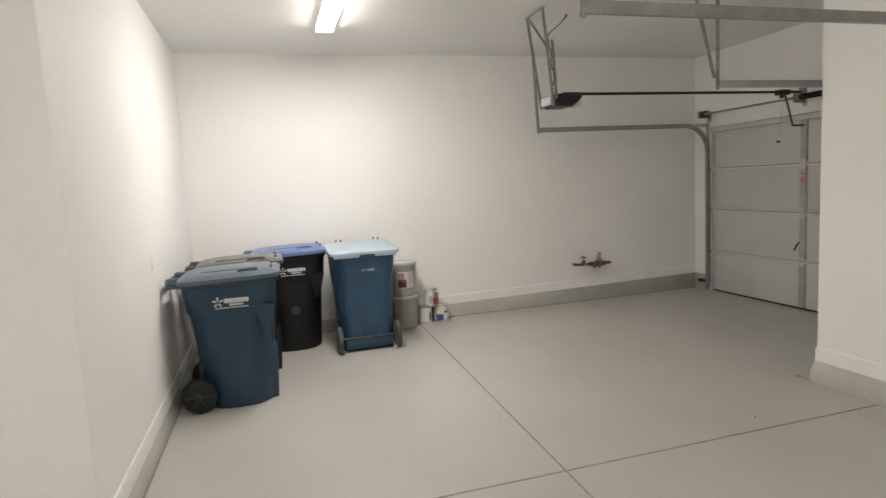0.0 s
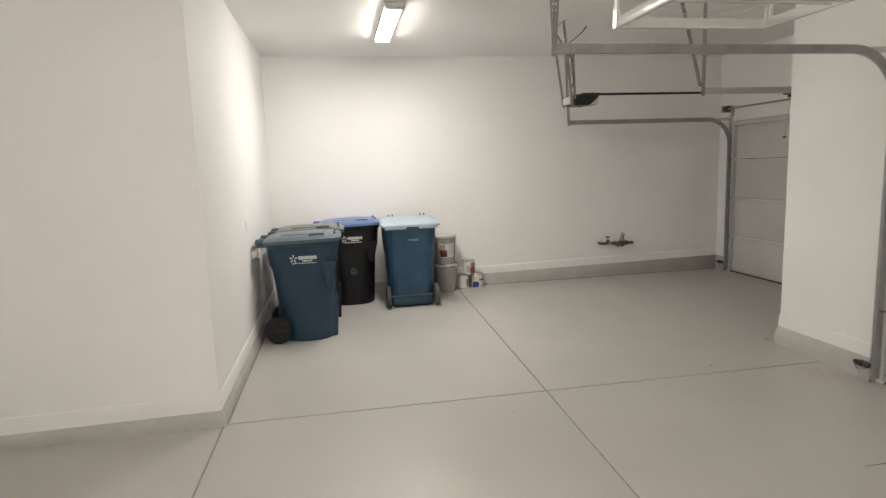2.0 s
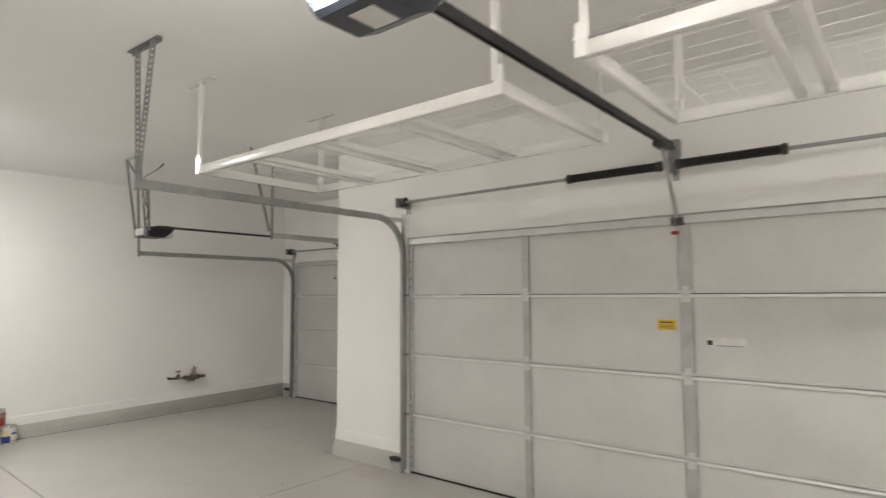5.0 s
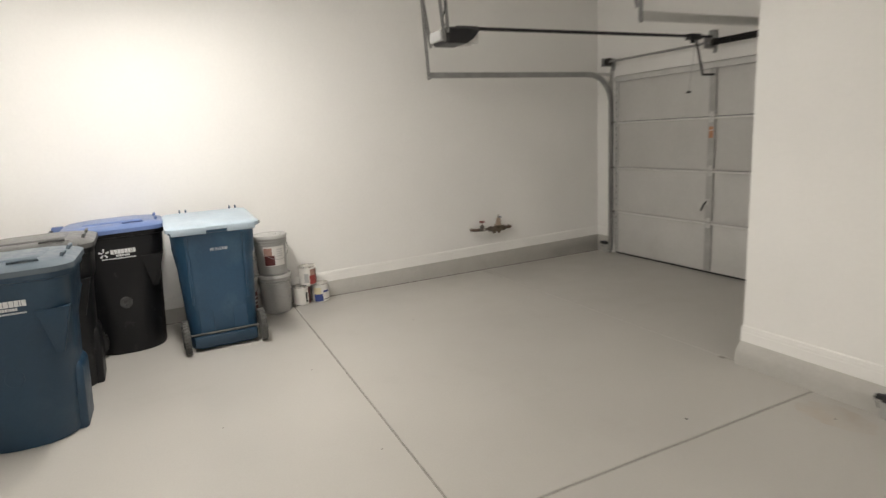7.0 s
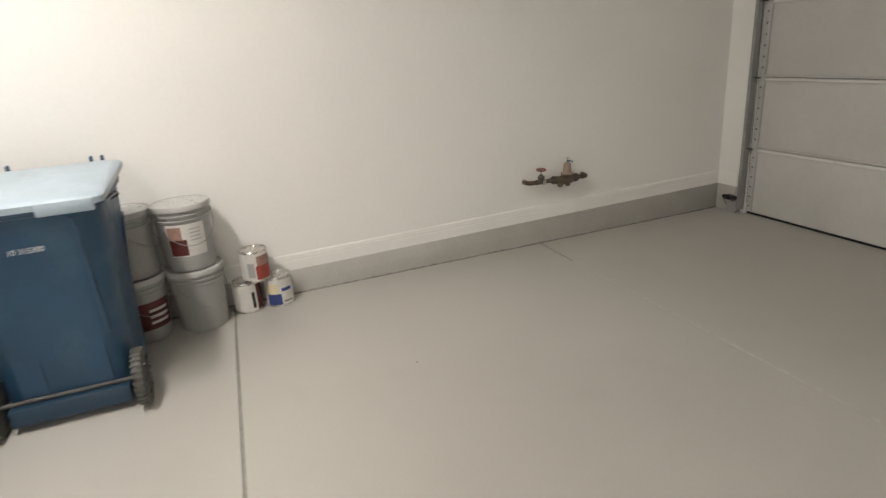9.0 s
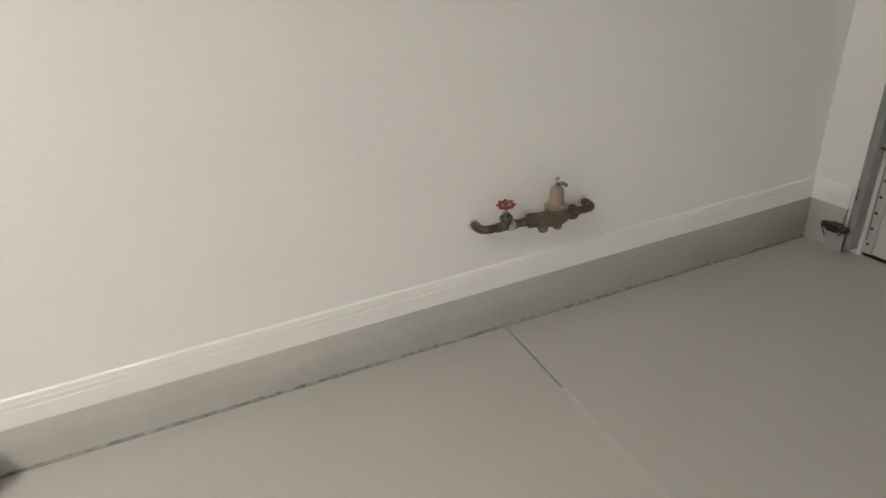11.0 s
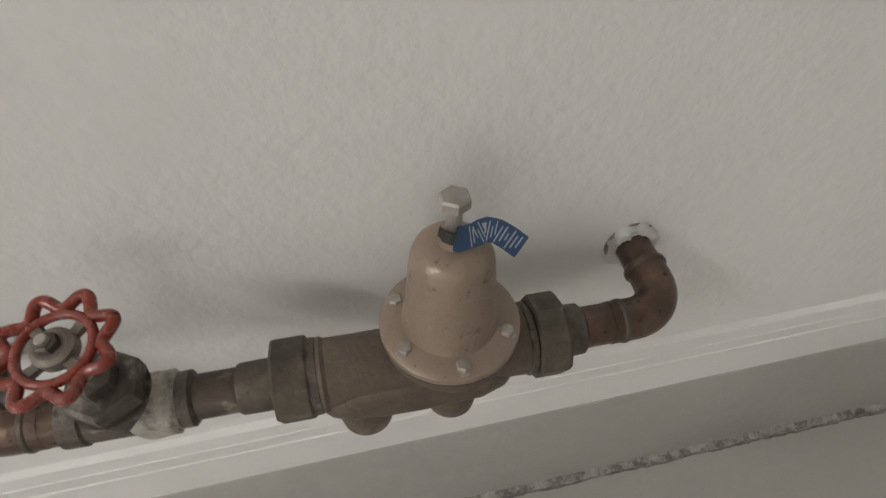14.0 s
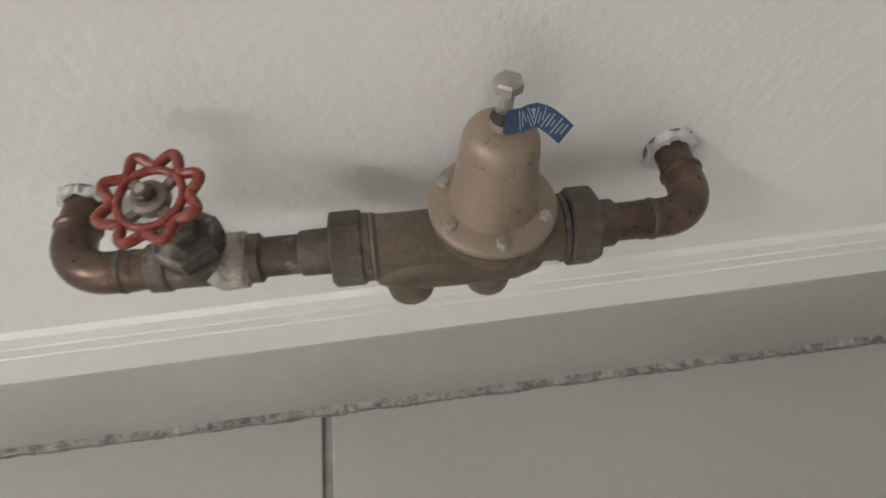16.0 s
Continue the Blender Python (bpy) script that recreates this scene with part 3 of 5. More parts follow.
big = sectional_door("door_1", XP + 0.02, D1A, D1B, [D1A - 0.023, 0.455, -0.755, -1.97, D1B + 0.023],
                     "closed wide white steel sectional garage door with galvanised stiles")
small = sectional_door("door_2", XS + 0.02, D2A, D2B, [D2A - 0.023, 4.395, D2B + 0.023],
                       "closed narrow white steel sectional garage door with galvanised stiles")
lock = thing("slide_lock", "small steel lock plate with a black lever on the narrow door", "door lock")
part("lock_plate", B(XS - 0.0045, XS - 0.0005, 4.395, 4.445, 0.715, 0.775, 0.002, 1), PALE, lock)
part("lock_lever", tube(bmesh.new(), [(XS - 0.004, 4.43, 0.735), (XS - 0.020, 4.436, 0.725), (XS - 0.024, 4.452, 0.690), (XS - 0.024, 4.468, 0.655)], [0.007, 0.008, 0.009, 0.008], 8), BLACKP, lock, "black plastic lever")
part("lock_boss", turned(bmesh.new(), (XS - 0.004, 4.42, 0.748), (-1, 0, 0), [(0, 0.010), (0.008, 0.009)], 10), DARKSTEEL, lock)
track(XP, D1A + 0.025, 2.29, 1.57, 1, "galvanised door track bending from the jamb to overhead", "tracks of the wide door")
track(XP, D1B - 0.025, 2.29, 1.57, -1, "galvanised door track bending from the jamb to overhead", "tracks of the wide door")
track(XS, D2A + 0.02, 2.150, 3.35, 1, "galvanised door track running beside the back wall", "tracks of the narrow door")
track(XS, D2B + 0.035, 2.205, 3.47, -1, "pale galvanised door track hung from punched straps", "tracks of the narrow door", PALE)
torsion(XP - 0.13, D1A - 0.01, D1B + 0.01, 2.435, [(-0.01, -0.66), (-0.78, -1.38)], -0.725, "torsion shaft with black springs above the wide door")
torsion(XS - 0.13, D2A + 0.03, D2B - 0.03, 2.285, [(4.30, 3.68)], 4.38, "torsion shaft with a black spring above the narrow door")
safety_sensor(XP, D1A + 0.105, 1, "black safety sensor low beside the wide door")
safety_sensor(XP, D1B - 0.105, -1, "black safety sensor low beside the wide door")
safety_sensor(XS, D2A + 0.105, 1, "black safety sensor low beside the narrow door")

# stickers
st = tagged(part("warning_sticker", B(XP + 0.0175, XP + 0.0195, -0.685, -0.560, 1.355, 1.425), YELLOW), "yellow warning sticker on the wide door", "sticker")
for i, (a, b, z, h) in enumerate(((-0.575, -0.665, 1.408, 0.010), (-0.575, -0.67, 1.39, 0.004), (-0.575, -0.66, 1.38, 0.004), (-0.575, -0.672, 1.37, 0.004))):
    part("print_bar", B(XP + 0.0168, XP + 0.0176, b, a, z - h / 2, z + h / 2), INK, st)
st = tagged(part("paper_label", B(XP + 0.0175, XP + 0.0195, -1.10, -0.865, 1.262, 1.318), PAPER), "white printed label on the wide door", "sticker")
part("print_block", B(XP + 0.0168, XP + 0.0176, -0.905, -0.872, 1.270, 1.300), INK, st)
part("print_bar", B(XP + 0.0168, XP + 0.0176, -1.09, -0.92, 1.266, 1.270), BLUEPAPER, st)
st = tagged(part("door_tag", B(XS - 0.004, XS - 0.002, 4.37, 4.42, 1.39, 1.50), ORANGE), "small orange warning tag on the narrow door's stile", "sticker")
part("print_bar", B(XS - 0.0048, XS - 0.004, 4.378, 4.412, 1.46, 1.47), PAPER, st)


def hanger(pts, label):
    h = thing("track_hanger", label, "metal strap", group="ceiling straps")
    for a, b, side in pts:
        part("strap", perforated(bmesh.new(), a, b, 0.032, side), GALV, h)
    return h


hanger([((1.58, 1.725, 2.26), (1.475, 1.33, 3.04), (1, 0, 0)), ((1.59, 1.735, 2.26), (1.485, 1.55, 3.04), (1, 0, 0)), ((1.48, 1.27, 3.045), (1.47, 1.62, 3.045), (1, 0, 0))],
       "punched galvanised straps from ceiling to track end")
hanger([((1.58, D1B - 0.05, 2.26), (1.50, -3.6, 3.04), (1, 0, 0)), ((1.59, D1B - 0.05, 2.26), (1.44, -3.4, 3.04), (1, 0, 0))],
       "punched galvanised straps from ceiling to track end")
hanger([((3.36, D2A + 0.06, 2.12), (3.32, D2A + 0.06, 3.05), (1, 0, 0))], "punched galvanised strap from ceiling to track end")
hanger([((3.455, 3.055, 2.17), (3.455, 3.055, 3.05), (1, 0, 0)), ((3.42, 3.05, 2.25), (3.20, 3.05, 3.05), (1, 0, 0))],
       "punched galvanised straps from ceiling to track end")


# ---- openers ----
def opener_large():
    o = thing("garage_opener", "dark blue door opener with a lit white lamp cover", "door opener")
    y = -0.73
    rings = []
    for x, z0, z1, w in ((1.07, 2.385, 2.63, 0.150), (1.09, 2.372, 2.635, 0.158), (1.25, 2.372, 2.635, 0.158), (1.33, 2.41, 2.63, 0.150), (1.37, 2.47, 2.62, 0.120)):
        c = 0.03
        rings.append([*[(x, yy, zz + 0.04) for yy, zz in ((y - w + c, z0), (y + w - c, z0), (y + w, z0 + c), (y + w, z1 - c), (y + w - c, z1), (y - w + c, z1), (y - w, z1 - c), (y - w, z0 + c))]])
    part("housing", loft(bmesh.new(), rings), NAVYP, o, "dark blue plastic housing", 25)
    rings = []
    for k in range(7):
        f = math.cos(k / 6 * math.pi / 2)
        x = 1.068 - 0.20 * math.sin(k / 6 * math.pi / 2)
        w, h = 0.05 + 0.098 * f, 0.03 + 0.085 * f
        rings.append([(x, y + w * math.copysign(abs(math.cos(a)) ** 0.6, math.cos(a)), 2.545 + h * math.copysign(abs(math.sin(a)) ** 0.6, math.sin(a)))
                      for a in (2 * math.pi * i / 24 for i in range(24))])
    part("lamp_cover", loft(bmesh.new(), rings), LIGHTOP, o, "glowing white lamp cover", 60)
    part("rating_label", B(1.13, 1.24, y - 0.06, y + 0.04, 2.4095, 2.4115), PAPER, o, "white rating label")
    part("front_cap", B(1.352, 1.392, y - 0.105, y + 0.105, 2.50, 2.655, 0.022, 3), GREYP, o, "pale grey front cap")
    for k, (xa, xb, zz) in enumerate(((1.125, 1.29, 2.625), (1.14, 1.25, 2.585))):
        bm = bmesh.new()
        x = xa
        while x < xb:
            box(bm, x, x + 0.011, y - 0.1595, y - 0.157, zz - 0.011, zz + 0.011)
            x += 0.0155
        part("print_block", bm, GREYP, o, "pale printed blocks")
    part("gear_boss", B(1.36, 1.46, y - 0.05, y + 0.05, 2.545, 2.60, 0.01, 2), GREYP, o)
    sec = [(-0.015, 0.545), (-0.011, 0.545), (-0.011, 0.560), (0.011, 0.560), (0.011, 0.545), (0.015, 0.545), (0.015, 0.566), (0.004, 0.566), (0.004, 0.600), (-0.004, 0.600), (-0.004, 0.566), (-0.015, 0.566)]
    bm = loft(bmesh.new(), [[(x, y + a, 2 + b) for a, b in sec] for x in (1.40, 3.97)])
    part("rail", bm, BLACKP, o, "long black steel rail")
    part("header_bracket", B(3.94, 3.998, y - 0.035, y + 0.035, 2.50, 2.62, 0.004, 1), GALV, o)
    bm = B(3.62, 3.80, y - 0.03, y + 0.03, 2.515, 2.55, 0.006, 2)
    part("carriage", bm, DARKSTEEL, o)
    bm = rod(bmesh.new(), (3.72, y, 2.52), (3.90, y, 2.20), 0.011, 8)
    rod(bm, (3.88, y, 2.26), (3.975, y, 2.075), 0.011, 8)
    part("door_arm", bm, GALV, o)
    part("door_bracket", B(3.955, 4.02, y - 0.04, y + 0.04, 2.05, 2.10, 0.004, 1), DARKSTEEL, o)
    for dy in (-0.15, 0.15):
        part("hanging_strap", perforated(bmesh.new(), (1.15, y + dy, 2.62), (1.15, y + dy, 3.05), 0.03, (1, 0, 0)), GALV, o)
    part("release_cord", rod(bmesh.new(), (3.70, y - 0.03, 2.52), (3.82, y - 0.03, 2.00), 0.0022, 6), GREYP, o)
    part("release_handle", turned(bmesh.new(), (3.82, y - 0.055, 1.985), (0, 1, 0), [(0, 0.006), (0.008, 0.012), (0.042, 0.012), (0.05, 0.006)], 12), REDKNOB, o, "red release handle")


def opener_small():
    o = thing("garage_opener", "slim black door opener with a long rail, hung by punched straps", "door opener")
    y = 4.39
    rings = []
    for x, z0, z1, w in ((2.775, 2.235, 2.325, 0.11), (2.80, 2.222, 2.335, 0.125), (2.96, 2.222, 2.338, 0.125), (3.02, 2.262, 2.338, 0.11), (3.09, 2.315, 2.338, 0.07)):
        c = 0.015
        rings.append([(x, y - w + c, z0), (x, y + w - c, z0), (x, y + w, z0 + c), (x, y + w, z1 - c), (x, y + w - c, z1), (x, y - w + c, z1), (x, y - w, z1 - c), (x, y - w, z0 + c)])
    part("housing", loft(bmesh.new(), rings), BLACKP, o, "black plastic housing", 25)
    part("lamp_cover", B(2.742, 2.777, y - 0.095, y + 0.095, 2.24, 2.318, 0.016, 3), GREYP, o, "frosted unlit lamp cover")
    rings = [[(x, y - w, 2.232), (x, y + w, 2.232), (x, y + w, z1), (x, y - w, z1)] for x, w, z1 in ((2.985, 0.105, 2.24), (3.015, 0.10, 2.255), (3.075, 0.07, 2.306))]
    part("front_lens", loft(bmesh.new(), rings), CLEARISH, o, "frosted unlit front lens")
    sec = [(-0.014, 0.336), (-0.010, 0.336), (-0.010, 0.352), (0.010, 0.352), (0.010, 0.336), (0.014, 0.336), (0.014, 0.358), (-0.014, 0.358)]
    bm = loft(bmesh.new(), [[(x, y + a, 2 + b) for a, b in sec] for x in (3.02, 5.73)])
    part("rail_shoe", B(2.92, 3.10, y - 0.03, y + 0.03, 2.334, 2.3605, 0.004, 1), BLACKP, o)
    part("rail", bm, BLACKP, o, "long black steel rail")
    part("header_bracket", B(5.71, 5.763, y - 0.03, y + 0.03, 2.32, 2.41, 0.003, 1), GALV, o)
    part("carriage", B(5.40, 5.54, y - 0.035, y + 0.035, 2.315, 2.368, 0.006, 2), BLACKP, o)
    part("carriage_hook", B(5.44, 5.48, y - 0.012, y + 0.012, 2.285, 2.32, 0.004, 1), BLACKP, o)
    bm = rod(bmesh.new(), (5.50, y, 2.33), (5.61, y, 2.00), 0.010, 8)
    rod(bm, (5.61, y, 2.00), (5.76, y, 2.00), 0.010, 8)
    part("door_arm", bm, DARKSTEEL, o)
    part("ceiling_angle", perforated(bmesh.new(), (2.635, y + 0.12, 3.036), (2.620, y - 0.28, 3.036), 0.032, (1, 0, 0)), PALE, o, "punched angle screwed to the ceiling")
    for a, b in (((2.77, y + 0.128, 2.23), (2.635, y + 0.09, 3.03)), ((2.79, y - 0.128, 2.30), (2.765, y - 0.128, 2.79)), ((2.745, y - 0.10, 2.72), (2.635, y + 0.07, 3.03)),
                 ((2.765, y - 0.12, 2.24), (2.62, y - 0.25, 3.03))):
        part("hanging_strap", perforated(bmesh.new(), a, b, 0.026, (1, 0, 0)), GALV, o)
    cord = [(2.80, y - 0.11, 2.335), (2.751, y - 0.115, 2.36), (2.762, y - 0.14, 2.43), (2.773, y - 0.14, 2.49), (2.750, y - 0.14, 2.55), (2.740, y - 0.14, 2.607), (2.752, y - 0.13, 2.67), (2.755, y - 0.11, 2.72),
            (2.738, y - 0.11, 2.79), (2.737, y - 0.11, 2.85), (2.79, y - 0.11, 2.89), (2.86, y - 0.11, 2.945), (2.905, y - 0.11, 2.99), (2.925, y - 0.11, 3.02)]
    part("power_cord", tube(bmesh.new(), cord, [0.0042] * 12 + [0.006, 0.010], 8), BLACKP, o, "loose black cord curling up to the ceiling")
    part("release_cord", rod(bmesh.new(), (5.46, y - 0.03, 2.31), (5.39, y - 0.03, 1.85), 0.002, 6), GREYP, o)
    part("release_handle", turned(bmesh.new(), (5.39, y - 0.056, 1.835), (0, 1, 0), [(0, 0.006), (0.008, 0.010), (0.045, 0.010), (0.052, 0.006)], 10), INK, o, "dark release handle")


opener_large()
opener_small()


# ---- ceiling racks ----
def ceiling_rack(x0, x1, y0, y1, z):
    r = thing("ceiling_rack", "white steel wire-deck storage rack hung from the ceiling", "storage rack", group="ceiling racks")
    h = 0.058
    for a in ((x0, x0 + 0.035, y0, y1), (x1 - 0.035, x1, y0, y1)):
        part("long_beam", B(*a, z, z + h, 0.004, 2), RACKW, r)
    for a in ((x0 + 0.035, x1 - 0.035, y0, y0 + 0.035), (x0 + 0.035, x1 - 0.035, y1 - 0.035, y1)):
        part("end_beam", B(*a, z, z + h, 0.004, 2), RACKW, r)
    L = y1 - y0
    for f in (0.25, 0.5, 0.75):
        for d in (-0.055, 0.055):
            y = y0 + L * f + d
            part("cross_beam", B(x0 + 0.035, x1 - 0.035, y - 0.022, y + 0.022, z + 0.006, z + 0.036, 0.004, 2), RACKW, r)
    # open wire grid: wires along the rack over wires across it
    bm = bmesh.new()
    nx, ny = 9, int(L / 0.15)
    for i in range(1, nx):
        x = x0 + 0.035 + (x1 - x0 - 0.07) * i / nx
        rod(bm, (x, y0 + 0.03, z + 0.0395), (x, y1 - 0.03, z + 0.0395), 0.0010, 6)
    for i in range(1, ny):
        y = y0 + 0.035 + (L - 0.07) * i / ny
        rod(bm, (x0 + 0.03, y, z + 0.0428), (x1 - 0.03, y, z + 0.0428), 0.0010, 6)
    tagged(part("wire_deck", bm, RACKD, r, "open white wire grid deck"), "open white wire grid deck", kind="stuff")
    for x in (x0 + 0.006, x1 - 0.006):
        for y in (y0 + 0.02, y1 - 0.02):
            s = 1 if y < (y0 + y1) / 2 else -1
            q = 1 if x < (x0 + x1) / 2 else -1
            bm = B(x - 0.016, x + 0.016, y - 0.002, y + 0.002, z + h, ZC, 0.0005, 1)
            box(bm, x - 0.016 * q - 0.002, x - 0.016 * q + 0.002, min(y, y + s * 0.03), max(y, y + s * 0.03), z + h, ZC)
            part("post", bm, RACKW, r)
            part("corner_bracket", B(min(x, x - 0.012 * q) - 0.004, max(x, x - 0.012 * q) + 0.004, y - 0.024, y + 0.024, z - 0.004, z + 0.125, 0.003, 1), RACKW, r)
            part("ceiling_plate", B(x - 0.02, x + 0.02, y - 0.17, y + 0.17, ZC - 0.010, ZC - 0.001, 0.003, 1), RACKW, r)
    return r


ceiling_rack(1.99, 3.02, -0.66, 1.785, 2.42)
ceiling_rack(1.90, 2.98, -3.48, -1.03, 2.44)


# ---- ceiling lights ----
def ceiling_light(x, y0, y1, lens, label):
    f = thing("ceiling_light", label, "ceiling light")
    part("housing", B(x - 0.085, x + 0.085, y0, y1, ZC - 0.035, ZC - 0.001, 0.006, 2), CLEARISH, f, "white steel housing")
    sec = [(math.cos(a) * 0.075, -0.036 - 0.026 * math.sin(a)) for a in (math.pi * i / 12 for i in range(13))]
    part("diffuser", extrude_along(bmesh.new(), [(x, y0 + 0.025, ZC), (x, y1 - 0.025, ZC)], [(a, b) for a, b in sec], (1, 0, 0)), lens, f, "glowing ribbed diffuser", 40)
    for ya, yb in ((y0, y0 + 0.025), (y1 - 0.025, y1)):
        part("end_cap", B(x - 0.080, x + 0.080, ya, yb, ZC - 0.068, ZC - 0.035, 0.009, 2), CLEARISH, f, "white plastic end cap")


ceiling_light(0.86, 3.58, 4.92, LIGHTON, "lit white strip light on the ceiling above the bins")
# assumed second fixture out of view, added only as fill for the wide bay
ceiling_light(0.8, -3.85, -2.65, FILLMAIN, "added unseen strip light that fills the wide bay from behind the walk")


# ---- wheeled bins ----
def wheeled_bin(m, body, lid, label, mark, lugs=False, dusty=False, closed=1.2, foot=False):
    """A two-wheeled refuse bin: front along +x, wheels along -x, origin on the floor."""
    b = thing("wheeled_bin", label, "refuse bin", m @ Matrix.Diagonal((1, 1, 1.035, 1)), group="wheeled bins")
    rows = [(0.002, -0.232, 0.262, 0.250, 0.09), (0.022, -0.240, 0.272, 0.257, 0.10), (0.30, -0.262, 0.288, 0.266, 0.11), (0.62, -0.292, 0.308, 0.280, 0.11), (0.685, -0.300, 0.314, 0.284, 0.12),
            (0.730, -0.312, 0.330, 0.296, 0.12), (0.90, -0.330, 0.346, 0.304, 0.12), (0.905, -0.345, 0.360, 0.318, 0.12), (0.945, -0.347, 0.362, 0.320, 0.12)]
    flare = 0.0 if lugs else 0.016    # the older bins are broader at the foot
    if not lugs:
        rows = [(z, x0, x1, w, 0.205 if z < 0.5 else (0.185 if z < 0.65 else (0.165 if z < 0.7 else r))) for z, x0, x1, w, r in rows]
    part("body", loft(bmesh.new(), [ring_rr(x0, x1, -w - flare * max(0, 1 - z / 0.7), w + flare * max(0, 1 - z / 0.7), z, r, 6) for z, x0, x1, w, r in rows]), body, b, "", 35)
    # recess panel and shoulders moulded on the sides and the back
    for s in (-1, 1):
        bm = bmesh.new()
        loft(bm, [[(x, s * y, z) for x, y, z in row] for row in (
            ((0.225, 0.270, 0.50), (0.262, 0.262, 0.50), (0.262, 0.20, 0.50), (0.225, 0.20, 0.50)),
            ((0.17, 0.302, 0.745), (0.325, 0.290, 0.745), (0.325, 0.20, 0.745), (0.17, 0.20, 0.745)))])
        part("corner_shoulder", bm, body, b, "", 35)
    for s in (-1, 1) if lugs else ():
        part("back_rib", loft(bmesh.new(), [[(x, s * 0.205 - 0.008, zz), (x, s * 0.205 + 0.008, zz), (x + 0.03, s * 0.205 + 0.012, zz), (x + 0.03, s * 0.205 - 0.012, zz)]
                                            for zz, x in ((0.36, -0.266), (0.60, -0.296), (0.72, -0.316), (0.88, -0.336))]), body, b, "", 60)
    for y in (-0.125, 0.125):
        part("back_column", loft(bmesh.new(), [[(x, y - 0.05, z), (x, y + 0.05, z), (x + 0.03, y + 0.062, z), (x + 0.03, y - 0.062, z)]
                                              for z, x in ((0.10, -0.250), (0.22, -0.261), (0.28, -0.2635), (0.32, -0.262))]), body, b, "", 60)
    # lid
    z = 0.947
    rows = [(z, -0.352, 0.398, 0.326, 0.10), (z - 0.022, -0.356, 0.376, 0.331, 0.12), (z + 0.006, -0.356, 0.376, 0.331, 0.12), (z + 0.016, -0.345, 0.362, 0.318, 0.12),
            (z + 0.032, -0.315, 0.318, 0.280, 0.12), (z + 0.040, -0.285, 0.272, 0.240, 0.12)]
    if lugs:
        rows = [(z, -0.352, 0.398, 0.326, 0.10), (z - 0.020, -0.362, 0.380, 0.336, 0.045), (z + 0.004, -0.362, 0.380, 0.336, 0.045), (z + 0.012, -0.354, 0.372, 0.328, 0.045),
                (z + 0.020, -0.325, 0.338, 0.296, 0.045), (z + 0.024, -0.285, 0.290, 0.250, 0.045)]
    lift = Matrix.Translation((-0.35, 0, 0.947)) @ Matrix.Rotation(-radians(closed), 4, "Y") @ Matrix.Translation((0.35, 0, -0.947))
    lo = part("lid", loft(bmesh.new(), [ring_rr(x0, x1, -w, w, zz, r, 6) for zz, x0, x1, w, r in rows[1:]]), lid, b, "", 40)
    lo.matrix_basis = lift
    if not lugs:
        part("lid_panel", loft(bmesh.new(), [ring_rr(x0, x1, -w, w, zz, 0.05, 4) for zz, x0, x1, w in ((z + 0.036, -0.20, 0.22, 0.19), (z + 0.047, -0.19, 0.21, 0.18), (z + 0.050, -0.175, 0.195, 0.165))]), lid, lo, "", 40)
    for y in (() if lugs else (-0.13, 0.13)):
        part("lid_handle", tube(bmesh.new(), [(0.308, y - 0.05, z + 0.018), (0.318, y - 0.045, z + 0.046), (0.321, y, z + 0.050), (0.318, y + 0.045, z + 0.046), (0.308, y + 0.05, z + 0.018)], 0.009, 8), lid, lo)
    if not lugs:
        part("lid_grip", tube(bmesh.new(), [(0.08, -0.250, z + 0.020), (0.085, -0.255, z + 0.044), (0.15, -0.257, z + 0.048), (0.215, -0.255, z + 0.044), (0.22, -0.250, z + 0.020)], 0.009, 8), lid, lo)
    if foot:
        rows = [ring_rr(0.20, x, -y, y, zz, 0.028, 4) for zz, x, y in ((0.003, 0.292, 0.150), (0.20, 0.304, 0.150), (0.34, 0.311, 0.145), (0.365, 0.304, 0.140), (0.385, 0.286, 0.130))]
        part("front_foot", loft(bmesh.new(), rows), body, b, "", 60)
    # hinge side: lugs, grip bar
    for y in (() if lugs else (-0.19, 0.19)):
        part("hinge_lug", B(-0.425, -0.335, y - 0.028, y + 0.028, z - 0.050, z + 0.026, 0.012, 2), lid if not dusty else body, b)
    for y0, y1 in (((-0.300, -0.095), (0.055, 0.300)) if lugs else ()):
        part("lid_flap", B(-0.364, -0.345, y0, y1, z - 0.046, z + 0.004, 0.005, 2), lid, lo, "draped lid edge over the hinge")
    if not lugs:
        part("grip_bar", tube(bmesh.new(), [(-0.33, -0.235, z - 0.02), (-0.40, -0.225, z - 0.012), (-0.425, -0.17, z - 0.008), (-0.425, 0.17, z - 0.008), (-0.40, 0.225, z - 0.012), (-0.33, 0.235, z - 0.02)], 0.014, 8), body, b)
    # wheels
    for s in (-1, 1):
        y = s * 0.285
        prof = [(0, 0.055), (0.003, 0.085), (0.003, 0.100), (0.008, 0.118), (0.026, 0.124), (0.044, 0.118), (0.049, 0.100), (0.049, 0.085), (0.052, 0.055)]
        w = part("wheel", turned(bmesh.new(), (-0.262, y - 0.026, 0.126), (0, 1, 0), prof, 32), RUBBERG if dusty else RUBBER, b, "ribbed black rubber wheel")
        bm = bmesh.new()
        for i in range(30):
            a = 2 * math.pi * i / 30
            c, sn = math.cos(a), math.sin(a)
            rot = Matrix.Translation((-0.262, y, 0.126)) @ Matrix.Rotation(a, 4, "Y")
            n0 = len(bm.verts)
            box(bm, 0.116, 0.1265, -0.022, 0.022, -0.0055, 0.0055)
            bm.verts.ensure_lookup_table()
            for v in bm.verts[n0:]:
                v.co = rot @ v.co
